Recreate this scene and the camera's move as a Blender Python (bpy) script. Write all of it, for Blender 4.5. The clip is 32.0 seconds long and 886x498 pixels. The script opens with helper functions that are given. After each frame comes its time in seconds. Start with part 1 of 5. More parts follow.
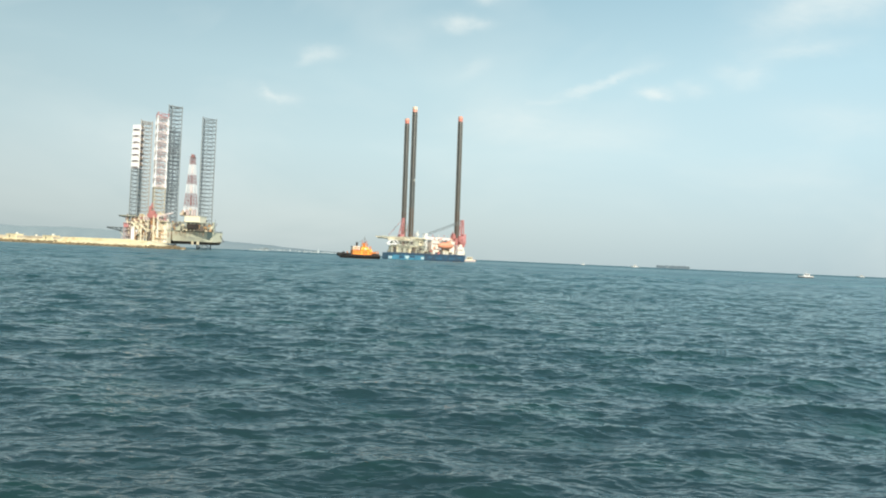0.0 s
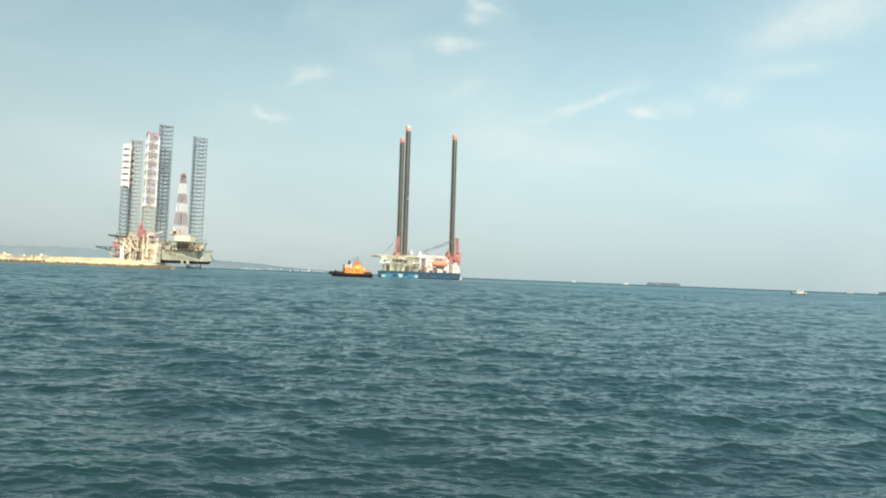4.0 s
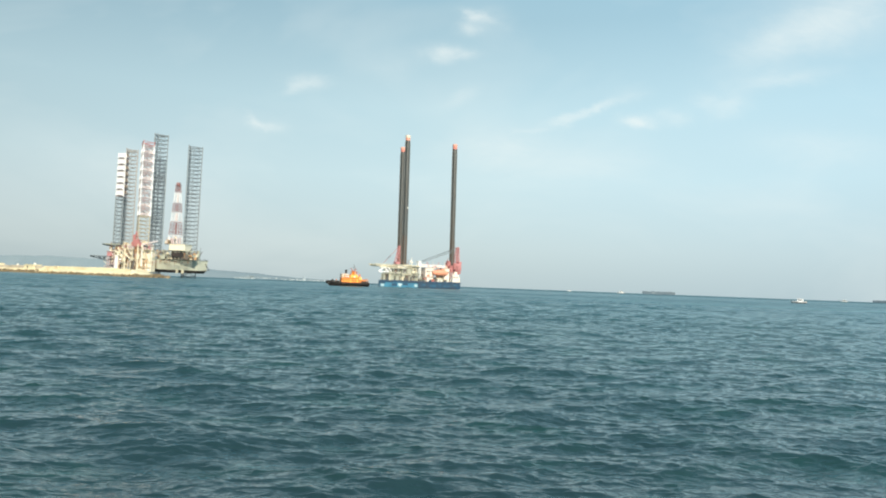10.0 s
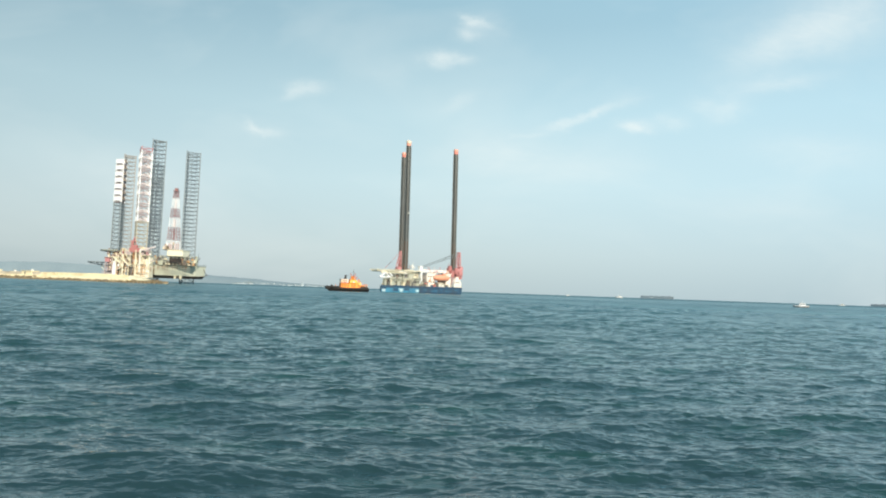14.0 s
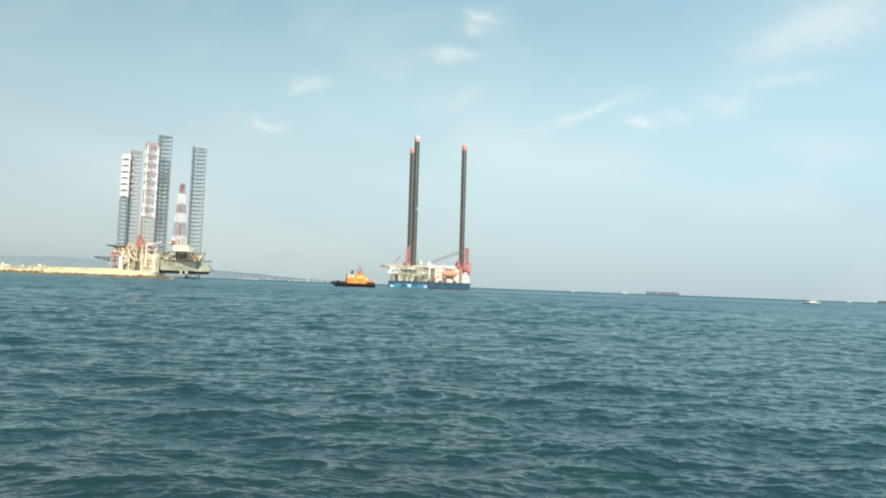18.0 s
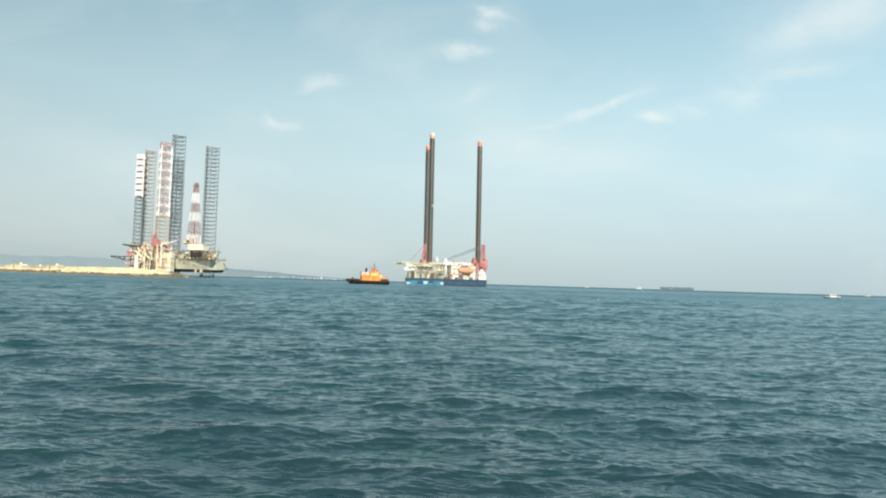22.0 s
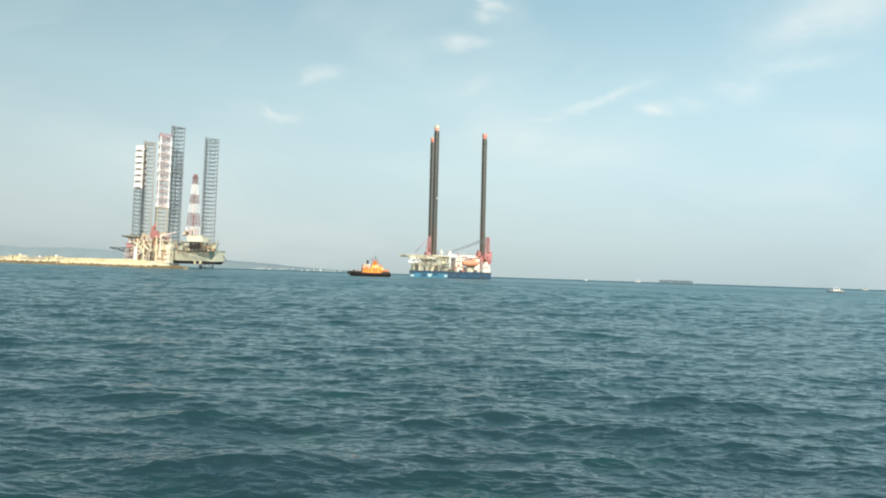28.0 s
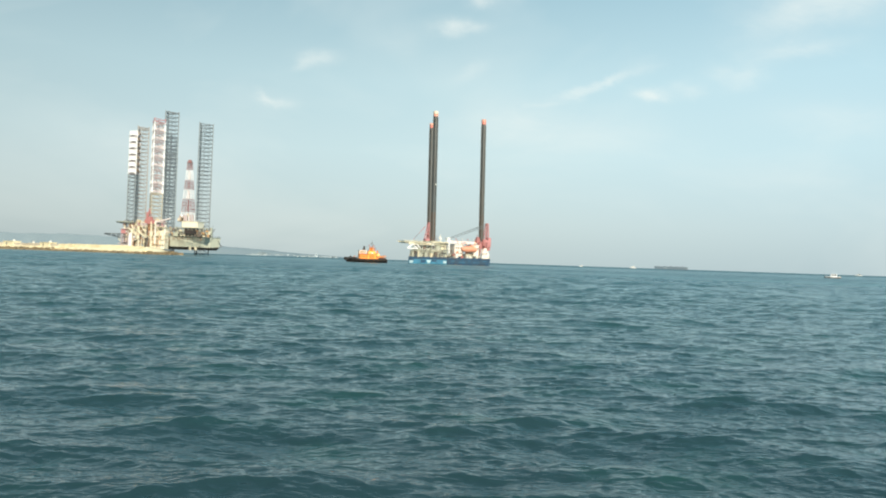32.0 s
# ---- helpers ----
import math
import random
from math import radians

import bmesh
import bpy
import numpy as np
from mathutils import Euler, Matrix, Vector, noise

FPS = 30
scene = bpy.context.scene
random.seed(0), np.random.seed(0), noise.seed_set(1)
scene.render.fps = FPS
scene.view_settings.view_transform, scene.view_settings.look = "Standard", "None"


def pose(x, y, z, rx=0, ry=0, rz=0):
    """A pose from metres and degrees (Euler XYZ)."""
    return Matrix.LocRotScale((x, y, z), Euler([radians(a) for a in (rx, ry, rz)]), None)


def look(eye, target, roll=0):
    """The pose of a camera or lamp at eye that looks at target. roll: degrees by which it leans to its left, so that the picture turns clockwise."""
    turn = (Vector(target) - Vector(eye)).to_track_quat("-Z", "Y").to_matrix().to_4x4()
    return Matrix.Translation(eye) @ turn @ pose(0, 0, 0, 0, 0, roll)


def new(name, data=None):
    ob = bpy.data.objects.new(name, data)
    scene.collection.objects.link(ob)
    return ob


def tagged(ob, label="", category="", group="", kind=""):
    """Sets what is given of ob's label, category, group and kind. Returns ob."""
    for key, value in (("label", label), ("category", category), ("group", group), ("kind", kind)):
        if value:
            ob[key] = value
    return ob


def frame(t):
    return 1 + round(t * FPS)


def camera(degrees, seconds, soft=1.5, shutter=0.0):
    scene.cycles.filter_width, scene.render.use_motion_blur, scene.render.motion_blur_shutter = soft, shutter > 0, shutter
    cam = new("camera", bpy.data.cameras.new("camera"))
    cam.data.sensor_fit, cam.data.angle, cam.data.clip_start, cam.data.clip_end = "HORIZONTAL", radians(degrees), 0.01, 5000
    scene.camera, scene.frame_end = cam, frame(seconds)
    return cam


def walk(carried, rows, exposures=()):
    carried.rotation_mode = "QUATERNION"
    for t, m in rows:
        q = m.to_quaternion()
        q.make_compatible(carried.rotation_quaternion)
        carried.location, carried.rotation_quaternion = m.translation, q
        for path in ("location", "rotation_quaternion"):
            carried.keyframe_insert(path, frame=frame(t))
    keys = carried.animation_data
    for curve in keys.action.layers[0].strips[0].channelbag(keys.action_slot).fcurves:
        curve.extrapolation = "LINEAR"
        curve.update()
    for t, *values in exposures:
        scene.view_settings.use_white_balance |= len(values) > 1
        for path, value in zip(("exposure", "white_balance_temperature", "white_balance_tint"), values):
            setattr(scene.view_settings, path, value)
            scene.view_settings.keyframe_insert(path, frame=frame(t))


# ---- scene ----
EYE = 1.8
cam = camera(68.0, 32.0, soft=2.0)
# seconds, yaw, pitch, roll of the held camera
ROWS = [
    (0, 1.27, 0.80, -2.50), (0.5, 1.34, 1.19, -2.29), (1, 1.16, 1.49, -2.25), (1.5, 0.97, 1.56, -2.37),
    (2, 0.79, 1.81, -2.44), (2.5, 0.68, 2.03, -2.37), (3, 0.59, 2.26, -2.28), (3.5, 0.53, 2.43, -2.24),
    (5.5, 0.49, 2.30, -2.25), (6, 0.55, 2.61, -2.16), (6.5, 0.42, 2.68, -2.16), (7, 0.43, 2.87, -2.06),
    (7.5, 0.35, 3.07, -2.11), (8, 0.38, 3.07, -2.17), (8.5, 0.38, 3.23, -2.11), (9, 0.26, 3.23, -2.13),
    (9.5, 0.20, 3.22, -2.15), (10, 0.12, 3.21, -2.17), (10.5, 0.20, 3.23, -2.12), (11, 0.28, 3.26, -2.13),
    (11.5, 0.12, 3.51, -2.16), (12, 0.07, 3.71, -2.06), (12.5, 0.06, 3.79, -2.03), (13, -0.00, 3.80, -1.99),
    (13.5, -0.06, 3.80, -2.01), (14, -0.02, 3.65, -2.01), (14.5, -0.03, 3.62, -2.07), (16.5, 0.29, 4.20, -1.62),
    (17, 0.41, 4.20, -1.68), (17.5, 0.53, 4.08, -1.75), (18, 0.42, 3.25, -2.13), (18.5, 0.91, 1.18, -2.55),
    (19, 1.02, 1.06, -2.40), (19.5, 0.58, 1.00, -2.43), (20, 0.76, 1.27, -2.25), (20.5, 0.74, 2.03, -2.03),
    (21, 0.77, 2.21, -1.95), (21.5, 1.59, 2.60, -1.81), (22, 1.55, 2.93, -1.74), (22.5, 1.60, 3.06, -1.79),
    (23, 1.56, 2.64, -1.94), (23.5, 1.35, 1.57, -2.32), (24, 1.26, 1.12, -2.26), (24.5, 1.47, 1.02, -2.26),
    (25, 1.35, 1.08, -2.28), (25.5, 1.35, 1.35, -2.17), (27.5, 1.28, 2.28, -1.91), (28, 1.48, 2.27, -1.92),
    (28.5, 1.27, 2.14, -2.07), (29, 1.16, 2.09, -2.01), (29.5, 0.71, 1.84, -2.07), (30, 0.98, 1.77, -2.07),
    (30.5, 1.03, 1.57, -2.02), (31, 1.13, 1.18, -1.89), (31.5, 1.15, 1.25, -1.95), (32, 1.11, 1.07, -1.93),
]
# the camera's white balance wanders a little
BALANCE = [
    (0, 0, 6647, 8.9), (1, 0, 6710, 9.5), (2, 0, 6734, 7.8), (3.5, 0, 6734, 7.8), (6, 0, 6647, 8.9), (9, 0, 6603, 9.4), (11, 0, 6530, 9.0), (18, 0, 6530, 9.0),
    (19, 0, 6600, 8.0), (20, 0, 6645, 7.4), (21, 0, 6647, 8.9), (22, 0, 6603, 9.4), (24, 0, 6620, 6.2), (28, 0, 6647, 8.9), (32, 0, 6690, 8.3),
]
walk(cam, [(t, pose(0, 0, EYE, 90 + p, r, y)) for t, y, p, r in ROWS], BALANCE)

# ---- world, sun, exposure ----
SUN_AZ, SUN_EL = radians(155), radians(30)
sun_way = Vector((math.sin(SUN_AZ) * math.cos(SUN_EL), math.cos(SUN_AZ) * math.cos(SUN_EL), math.sin(SUN_EL)))
sun = new("sun", bpy.data.lights.new("sun", "SUN"))
sun.data.energy, sun.data.angle, sun.data.color = 4.8, radians(0.6), (1.0, 0.87, 0.68)
sun.matrix_basis = look(sun_way * 100, (0, 0, 0))
scene.view_settings.exposure = 0.0


class Nodes:
    """Short hand for building node trees."""

    def __init__(self, tree):
        self.tree = tree
        tree.nodes.clear()

    def add(self, kind, ins=None, **props):
        n = self.tree.nodes.new(kind)
        if "operation" in props:
            n.operation = props["operation"]
        if "use_clamp" in props:
            n.use_clamp = props["use_clamp"]
        if "data_type" in props:
            n.data_type, n.blend_type = props["data_type"], props["blend_type"]
        for k, v in (ins or {}).items():
            if isinstance(v, bpy.types.NodeSocket):
                self.tree.links.new(v, n.inputs[k])
            else:
                n.inputs[k].default_value = v
        return n

    def math(self, op, a, b=0.0, c=0.0, clamp=False):
        return self.add("ShaderNodeMath", {0: a, 1: b, 2: c}, operation=op, use_clamp=clamp).outputs[0]

    def vec(self, op, a, b=(0, 0, 0)):
        return self.add("ShaderNodeVectorMath", {0: a, 1: b}, operation=op).outputs[0]

    def noise(self, vector, scale, detail=3.0, rough=0.55, distort=0.0):
        return self.add("ShaderNodeTexNoise", {"Vector": vector, "Scale": scale, "Detail": detail, "Roughness": rough,
                                               "Distortion": distort})

    def ramp(self, fac, stops):
        n = self.add("ShaderNodeValToRGB", {"Fac": fac})
        e = n.color_ramp.elements
        while len(e) < len(stops):
            e.new(0.5)
        for el, (p, c) in zip(e, stops):
            el.position, el.color = p, (*c, 1) if len(c) == 3 else c
        return n.outputs[0]

    def mix(self, fac, a, b, mode="MIX"):
        n = self.add("ShaderNodeMix", {0: fac}, data_type="RGBA", blend_type=mode)
        for i, v in ((6, a), (7, b)):
            if isinstance(v, bpy.types.NodeSocket):
                self.tree.links.new(v, n.inputs[i])
            else:
                n.inputs[i].default_value = (*v, 1) if len(v) == 3 else v
        return n.outputs[2]


def make_world():
    world = bpy.data.worlds.new("sky")
    scene.world = world
    world.use_nodes = True
    n = Nodes(world.node_tree)
    sky = n.add("ShaderNodeTexSky")
    sky.sky_type, sky.sun_disc, sky.sun_elevation, sky.sun_rotation = "NISHITA", False, SUN_EL, SUN_AZ
    sky.air_density, sky.dust_density, sky.ozone_density = 1.0, 2.5, 2.0
    way = n.add("ShaderNodeTexCoord").outputs["Generated"]
    xyz = n.add("ShaderNodeSeparateXYZ", {0: way})
    x, y, z = xyz.outputs
    # pale marine haze that thickens toward the sea's edge
    haze = n.ramp(n.math("MULTIPLY", z, 1.0, clamp=True), [
        (0.0, (0.565, 0.685, 0.71)), (0.06, (0.63, 0.765, 0.79)), (0.16, (0.66, 0.855, 0.895)), (0.26, (0.59, 0.815, 0.88)),
        (0.38, (0.415, 0.64, 0.74)), (0.6, (0.28, 0.55, 0.70)), (1.0, (0.17, 0.43, 0.62))])
    lit = n.math("MULTIPLY_ADD", n.math("MULTIPLY", x, x), -0.24 * HAZE, n.math("MULTIPLY_ADD", n.math("MULTIPLY", x, n.math("MULTIPLY_ADD", z, 0.34, 0.12)), HAZE, 1.01 * HAZE))
    # bluer air away from the coast
    open_ = n.math("MAXIMUM", x, 0.0)
    side = n.add("ShaderNodeCombineColor", {0: n.math("MULTIPLY", lit, n.math("MULTIPLY_ADD", open_, -0.09, 1.0)), 1: lit, 2: n.math("MULTIPLY", lit, n.math("MULTIPLY_ADD", open_, 0.09, 1.0))}).outputs[0]
    tone = n.mix(0.86, sky.outputs[0], n.mix(1.0, haze, side, "MULTIPLY"))
    # wispy clouds ahead, in the plane y = 1
    ahead = n.math("MAXIMUM", y, 0.05)
    u, v = n.math("DIVIDE", x, ahead), n.math("DIVIDE", z, ahead)
    uv = n.add("ShaderNodeCombineXYZ", {0: u, 1: v}).outputs[0]
    warp = n.add("ShaderNodeSeparateXYZ", {0: n.noise(n.vec("MULTIPLY", uv, (22, 34, 1)), 1.0, 5.0, 0.6).outputs[1]})
    wu = n.math("MULTIPLY_ADD", n.math("SUBTRACT", warp.outputs[0], 0.5), 0.050, u)
    wv = n.math("MULTIPLY_ADD", n.math("SUBTRACT", warp.outputs[1], 0.5), 0.022, v)
    total = None
    for cu, cv, ru, rv, lean, dense in CLOUDS:
        du, dv = n.math("SUBTRACT", wu, cu), n.math("SUBTRACT", wv, cv)
        c, s = math.cos(lean), math.sin(lean)
        a = n.math("MULTIPLY_ADD", du, c / ru, n.math("MULTIPLY", dv, s / ru))
        b = n.math("MULTIPLY_ADD", dv, c / rv, n.math("MULTIPLY", du, -s / rv))
        r2 = n.math("MULTIPLY_ADD", a, a, n.math("MULTIPLY", b, b))
        m = n.math("MULTIPLY", n.math("EXPONENT", n.math("MULTIPLY", r2, -1.0)), dense)
        total = m if total is None else n.math("ADD", total, m)
    fine = n.noise(n.vec("MULTIPLY", uv, (13, 32, 1)), 1.0, 5.0, 0.6, 0.8)
    veil = n.noise(n.vec("MULTIPLY", uv, (2.2, 5.0, 1)), 1.0, 4.0, 0.55, 0.4)
    total = n.math("MULTIPLY", total, n.math("MULTIPLY_ADD", fine.outputs[0], 1.35, 0.30))
    thin = n.math("MULTIPLY", n.math("SUBTRACT", veil.outputs[0], 0.46, clamp=True), 0.9)
    fac = n.math("MULTIPLY", n.math("ADD", total, thin, clamp=True), n.math("GREATER_THAN", y, 0.06))
    out = n.mix(fac, tone, (0.93 * HAZE, 0.985 * HAZE, 0.965 * HAZE))
    bg = n.add("ShaderNodeBackground", {0: out, 1: 0.1})
    n.add("ShaderNodeOutputWorld", {0: bg.outputs[0]})


HAZE = 10.0
# across, up, half width, half height, lean, density
CLOUDS = [(0.288, 0.264, 0.0232, 0.0089, -0.04, 0.70), (0.345, 0.274, 0.0258, 0.0115, 0.07, 0.26), (0.128, 0.244, 0.0293, 0.0044, 0.10, 0.20), (0.180, 0.264, 0.0327, 0.0062, 0.27, 0.36),
          (0.227, 0.283, 0.0293, 0.0062, 0.36, 0.36), (0.271, 0.304, 0.0258, 0.0115, 0.27, 0.18), (0.428, 0.296, 0.0293, 0.0168, 0.42, 0.30), (0.389, 0.300, 0.0207, 0.0115, 0.07, 0.20),
          (0.511, 0.340, 0.0731, 0.0106, 0.17, 0.28), (0.493, 0.393, 0.0802, 0.0348, 0.46, 0.30), (0.602, 0.442, 0.0902, 0.0472, 0.46, 0.34), (0.572, 0.234, 0.1033, 0.0266, -0.04, 0.20),
          (0.033, 0.421, 0.0241, 0.0062, -0.24, 0.42), (0.027, 0.401, 0.0189, 0.0124, -0.04, 0.34), (0.063, 0.410, 0.0344, 0.0266, -0.33, 0.14), (-0.006, 0.362, 0.0318, 0.0098, -0.08, 0.46),
          (-0.024, 0.350, 0.0172, 0.0080, -0.04, 0.22), (-0.086, 0.342, 0.0361, 0.0213, 0.27, 0.10), (-0.223, 0.306, 0.0293, 0.0115, 0.01, 0.34), (-0.246, 0.294, 0.0172, 0.0080, 0.36, 0.20),
          (-0.288, 0.236, 0.0232, 0.0062, -0.15, 0.40), (-0.305, 0.245, 0.0120, 0.0062, -0.73, 0.22), (0.076, 0.211, 0.0775, 0.0301, 0.07, 0.24), (0.190, 0.196, 0.1119, 0.0355, 0.07, 0.16),
          (0.017, 0.292, 0.0275, 0.0106, 0.46, 0.14), (-0.469, 0.147, 0.1549, 0.0532, 0.07, 0.12)]
make_world()


# ---- materials ----
def paint(name, base, other=None, scale=0.5, rough=0.55, metal=0.0, streak=0.0, bump=0.05, low=0.42, high=0.68, fine=None):
    """Weathered paint, metal or stone: a base colour, a second colour in blotches (drawn out downward by streak), fine grain and relief."""
    m = bpy.data.materials.new(name)
    m.use_nodes = True
    n = Nodes(m.node_tree)
    at = n.add("ShaderNodeTexCoord").outputs["Object"]
    big = n.noise(n.vec("MULTIPLY", at, (1, 1, 1 - streak)), scale, 5.0, 0.6, 0.3)
    small = n.noise(at, fine or scale * 9, 3.0, 0.6)
    other = other or tuple(c * 0.72 for c in base)
    col = n.mix(n.ramp(big.outputs[0], [(low, (0, 0, 0)), (high, (1, 1, 1))]), base, other)
    grain = n.math("MULTIPLY_ADD", small.outputs[0], 0.5, 0.75)
    col = n.mix(1.0, col, n.add("ShaderNodeCombineColor", {0: grain, 1: grain, 2: grain}).outputs[0], "MULTIPLY")
    rgh = n.math("MULTIPLY_ADD", big.outputs[0], 0.25, rough - 0.12)
    b = n.add("ShaderNodeBump", {"Strength": 0.6, "Distance": bump, "Height": small.outputs[0]})
    p = n.add("ShaderNodeBsdfPrincipled", {"Base Color": col, "Roughness": rgh, "Metallic": metal, "Normal": b.outputs[0]})
    n.add("ShaderNodeOutputMaterial", {0: p.outputs[0]})
    return m


def sea_material():
    m = bpy.data.materials.new("sea_water")
    m.use_nodes = True
    n = Nodes(m.node_tree)
    at = n.add("ShaderNodeTexCoord").outputs["Object"]
    r1 = n.noise(n.vec("MULTIPLY", at, (0.6, 1.3, 1)), 6.0, 3.0, 0.5, 0.3)
    r2 = n.noise(n.vec("MULTIPLY", at, (0.5, 1.5, 1)), 1.8, 3.0, 0.5, 0.2)
    patch = n.noise(n.vec("MULTIPLY", at, (0.012, 0.035, 1)), 1.0, 4.0, 0.55)
    h = n.math("MULTIPLY_ADD", r2.outputs[0], 3.0, n.math("MULTIPLY", r1.outputs[0], 1.4))
    b = n.add("ShaderNodeBump", {"Strength": 0.9, "Distance": 0.035, "Height": h})
    col = n.mix(n.ramp(patch.outputs[0], [(0.35, (0, 0, 0)), (0.7, (1, 1, 1))]), (0.014, 0.034, 0.041), (0.016, 0.041, 0.043))
    # random greener patches paint in the light that comes up through wave faces
    upglow = n.noise(n.vec("MULTIPLY", at, (0.55, 0.8, 1)), 1.0, 3.0, 0.6)
    col = n.mix(n.ramp(upglow.outputs[0], [(0.50, (0, 0, 0)), (0.72, (1, 1, 1))]), col, (0.011, 0.044, 0.039))
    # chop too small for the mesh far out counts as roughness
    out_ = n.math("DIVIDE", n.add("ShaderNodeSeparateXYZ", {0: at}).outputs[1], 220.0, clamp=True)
    # and flattens to the eye toward the horizon
    beyond = n.math("DIVIDE", n.math("SUBTRACT", n.add("ShaderNodeSeparateXYZ", {0: at}).outputs[1], 110.0), 450.0, clamp=True)
    # rougher open water past the shelter of the mole
    edge = n.math("DIVIDE", n.math("SUBTRACT", n.add("ShaderNodeSeparateXYZ", {0: at}).outputs[1], 480.0), 300.0, clamp=True)
    # paler with distance: the far water's extra brightness is put into the colour
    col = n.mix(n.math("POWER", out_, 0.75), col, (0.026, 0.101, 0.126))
    # gust patches far out roughen the water; their colour darkens for unresolved wave shading
    gust = n.noise(n.vec("MULTIPLY", at, (0.20, 0.06, 1)), 1.0, 8.0, 0.72, 0.3)
    gust_shade = n.math("MULTIPLY", n.math("POWER", out_, 0.7), n.ramp(gust.outputs[0], [(0.40, (0, 0, 0)), (0.62, (1, 1, 1))]))
    col = n.mix(gust_shade, col, (0.013, 0.052, 0.065))
    # long calm slicks lie across the water
    lane = n.noise(n.vec("MULTIPLY", at, (0.0035, 0.028, 1)), 1.0, 2.0, 0.5, 0.2)
    slick = n.math("MULTIPLY", n.ramp(lane.outputs[0], [(0.56, (0, 0, 0)), (0.61, (1, 1, 1)), (0.64, (1, 1, 1)), (0.68, (0, 0, 0))]), n.math("MULTIPLY", out_, 1.0))
    # a pale streak in the water's colour runs out to the side
    east, north, _ = n.add("ShaderNodeSeparateXYZ", {0: at}).outputs
    bend = n.noise(n.vec("MULTIPLY", at, (0.03, 0.01, 1)), 1.0, 3.0, 0.6)
    off = n.math("ADD", n.math("MULTIPLY_ADD", east, 0.42, north), n.math("MULTIPLY_ADD", bend.outputs[0], 26.0, -172.0))
    off = n.math("DIVIDE", off, 17.0)
    pale_lane = n.math("MULTIPLY", n.math("EXPONENT", n.math("MULTIPLY", n.math("MULTIPLY", off, off), -1.0)), n.math("MULTIPLY_ADD", east, 0.03, -0.2, clamp=True))
    col = n.mix(n.math("MULTIPLY", pale_lane, 0.65), col, (0.075, 0.165, 0.185))
    rgh = n.math("ADD", n.ramp(patch.outputs[0], [(0.3, (0.05,) * 3), (0.7, (0.10,) * 3)]), n.math("MULTIPLY", n.math("MULTIPLY_ADD", edge, 0.7, n.math("MULTIPLY_ADD", beyond, -0.45, n.math("POWER", out_, 0.7))), n.math("MULTIPLY_ADD", slick, -0.13, n.math("MULTIPLY_ADD", gust_shade, 0.14, 0.30))))
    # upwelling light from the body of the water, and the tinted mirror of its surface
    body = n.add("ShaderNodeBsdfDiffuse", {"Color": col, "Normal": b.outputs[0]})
    gloss = n.add("ShaderNodeBsdfPrincipled", {"Base Color": (0.024, 0.024, 0.025, 1), "Metallic": 1.0, "Specular Tint": (0.94, 0.99, 1.0, 1.0),
                                               "Roughness": rgh, "Normal": b.outputs[0]})
    p = n.add("ShaderNodeAddShader", {0: body.outputs[0], 1: gloss.outputs[0]})
    n.add("ShaderNodeOutputMaterial", {0: p.outputs[0]})
    return m


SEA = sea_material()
BROWNPANEL = paint("brown_leg_panel", (0.38, 0.29, 0.22), (0.27, 0.19, 0.13), 0.2, 0.6, streak=0.6)
MAUVE = paint("sun_bleached_dark_red_paint", (0.36, 0.19, 0.19), (0.27, 0.15, 0.15), 0.3, 0.65)
PALEPINK = paint("pale_pink_grey_steel", (0.55, 0.46, 0.46), (0.44, 0.35, 0.36), 0.3, 0.6)
RUSTLEG = paint("rust_brown_leg_steel", (0.13, 0.095, 0.075), (0.09, 0.085, 0.08), 0.12, 0.6, 0.2, streak=0.8)
WHITE = paint("white_ship_paint", (0.78, 0.77, 0.72), (0.55, 0.47, 0.38), 0.22, 0.45, streak=0.6, low=0.55, high=0.8)
CREAM = paint("cream_deckhouse_paint", (0.83, 0.77, 0.59), (0.64, 0.55, 0.40), 0.25, 0.5, streak=0.6)
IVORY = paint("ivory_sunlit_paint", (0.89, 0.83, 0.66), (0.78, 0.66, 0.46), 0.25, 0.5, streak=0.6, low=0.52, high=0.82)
GREENGREY = paint("green_grey_paint", (0.46, 0.48, 0.40), (0.33, 0.32, 0.26), 0.3, 0.55, streak=0.5)
BEIGE = paint("beige_rig_paint", (0.78, 0.66, 0.42), (0.50, 0.35, 0.20), 0.18, 0.6, streak=0.6)
RUST = paint("rust_brown_steel", (0.30, 0.17, 0.10), (0.17, 0.09, 0.06), 0.3, 0.75)
REDBROWN = paint("red_oxide_ring", (0.46, 0.24, 0.18), (0.36, 0.19, 0.15), 0.3, 0.65)
GREY = paint("grey_lattice_steel", (0.26, 0.31, 0.345), (0.22, 0.245, 0.26), 0.08, 0.55, 0.2)
PALELEG = paint("pale_weathered_lattice_steel", (0.43, 0.43, 0.42), (0.38, 0.35, 0.33), 0.06, 0.6, 0.1, streak=0.7)
LEGGREEN = paint("pale_green_grey_lattice_steel", (0.52, 0.49, 0.40), (0.42, 0.35, 0.26), 0.06, 0.6, 0.1, streak=0.7)
OCHRE = paint("rust_orange_frame_paint", (0.66, 0.40, 0.20), (0.48, 0.26, 0.13), 0.25, 0.65, streak=0.4)
DARKGREY = paint("dark_machinery_steel", (0.10, 0.11, 0.11), (0.17, 0.12, 0.09), 0.3, 0.6)
LEGSTEEL = paint("dark_leg_steel", (0.085, 0.10, 0.105), (0.12, 0.11, 0.095), 0.10, 0.5, 0.3, streak=0.85)
RACK = paint("worn_rack_steel", (0.125, 0.14, 0.145), (0.11, 0.10, 0.085), 0.2, 0.45, 0.5, streak=0.8)
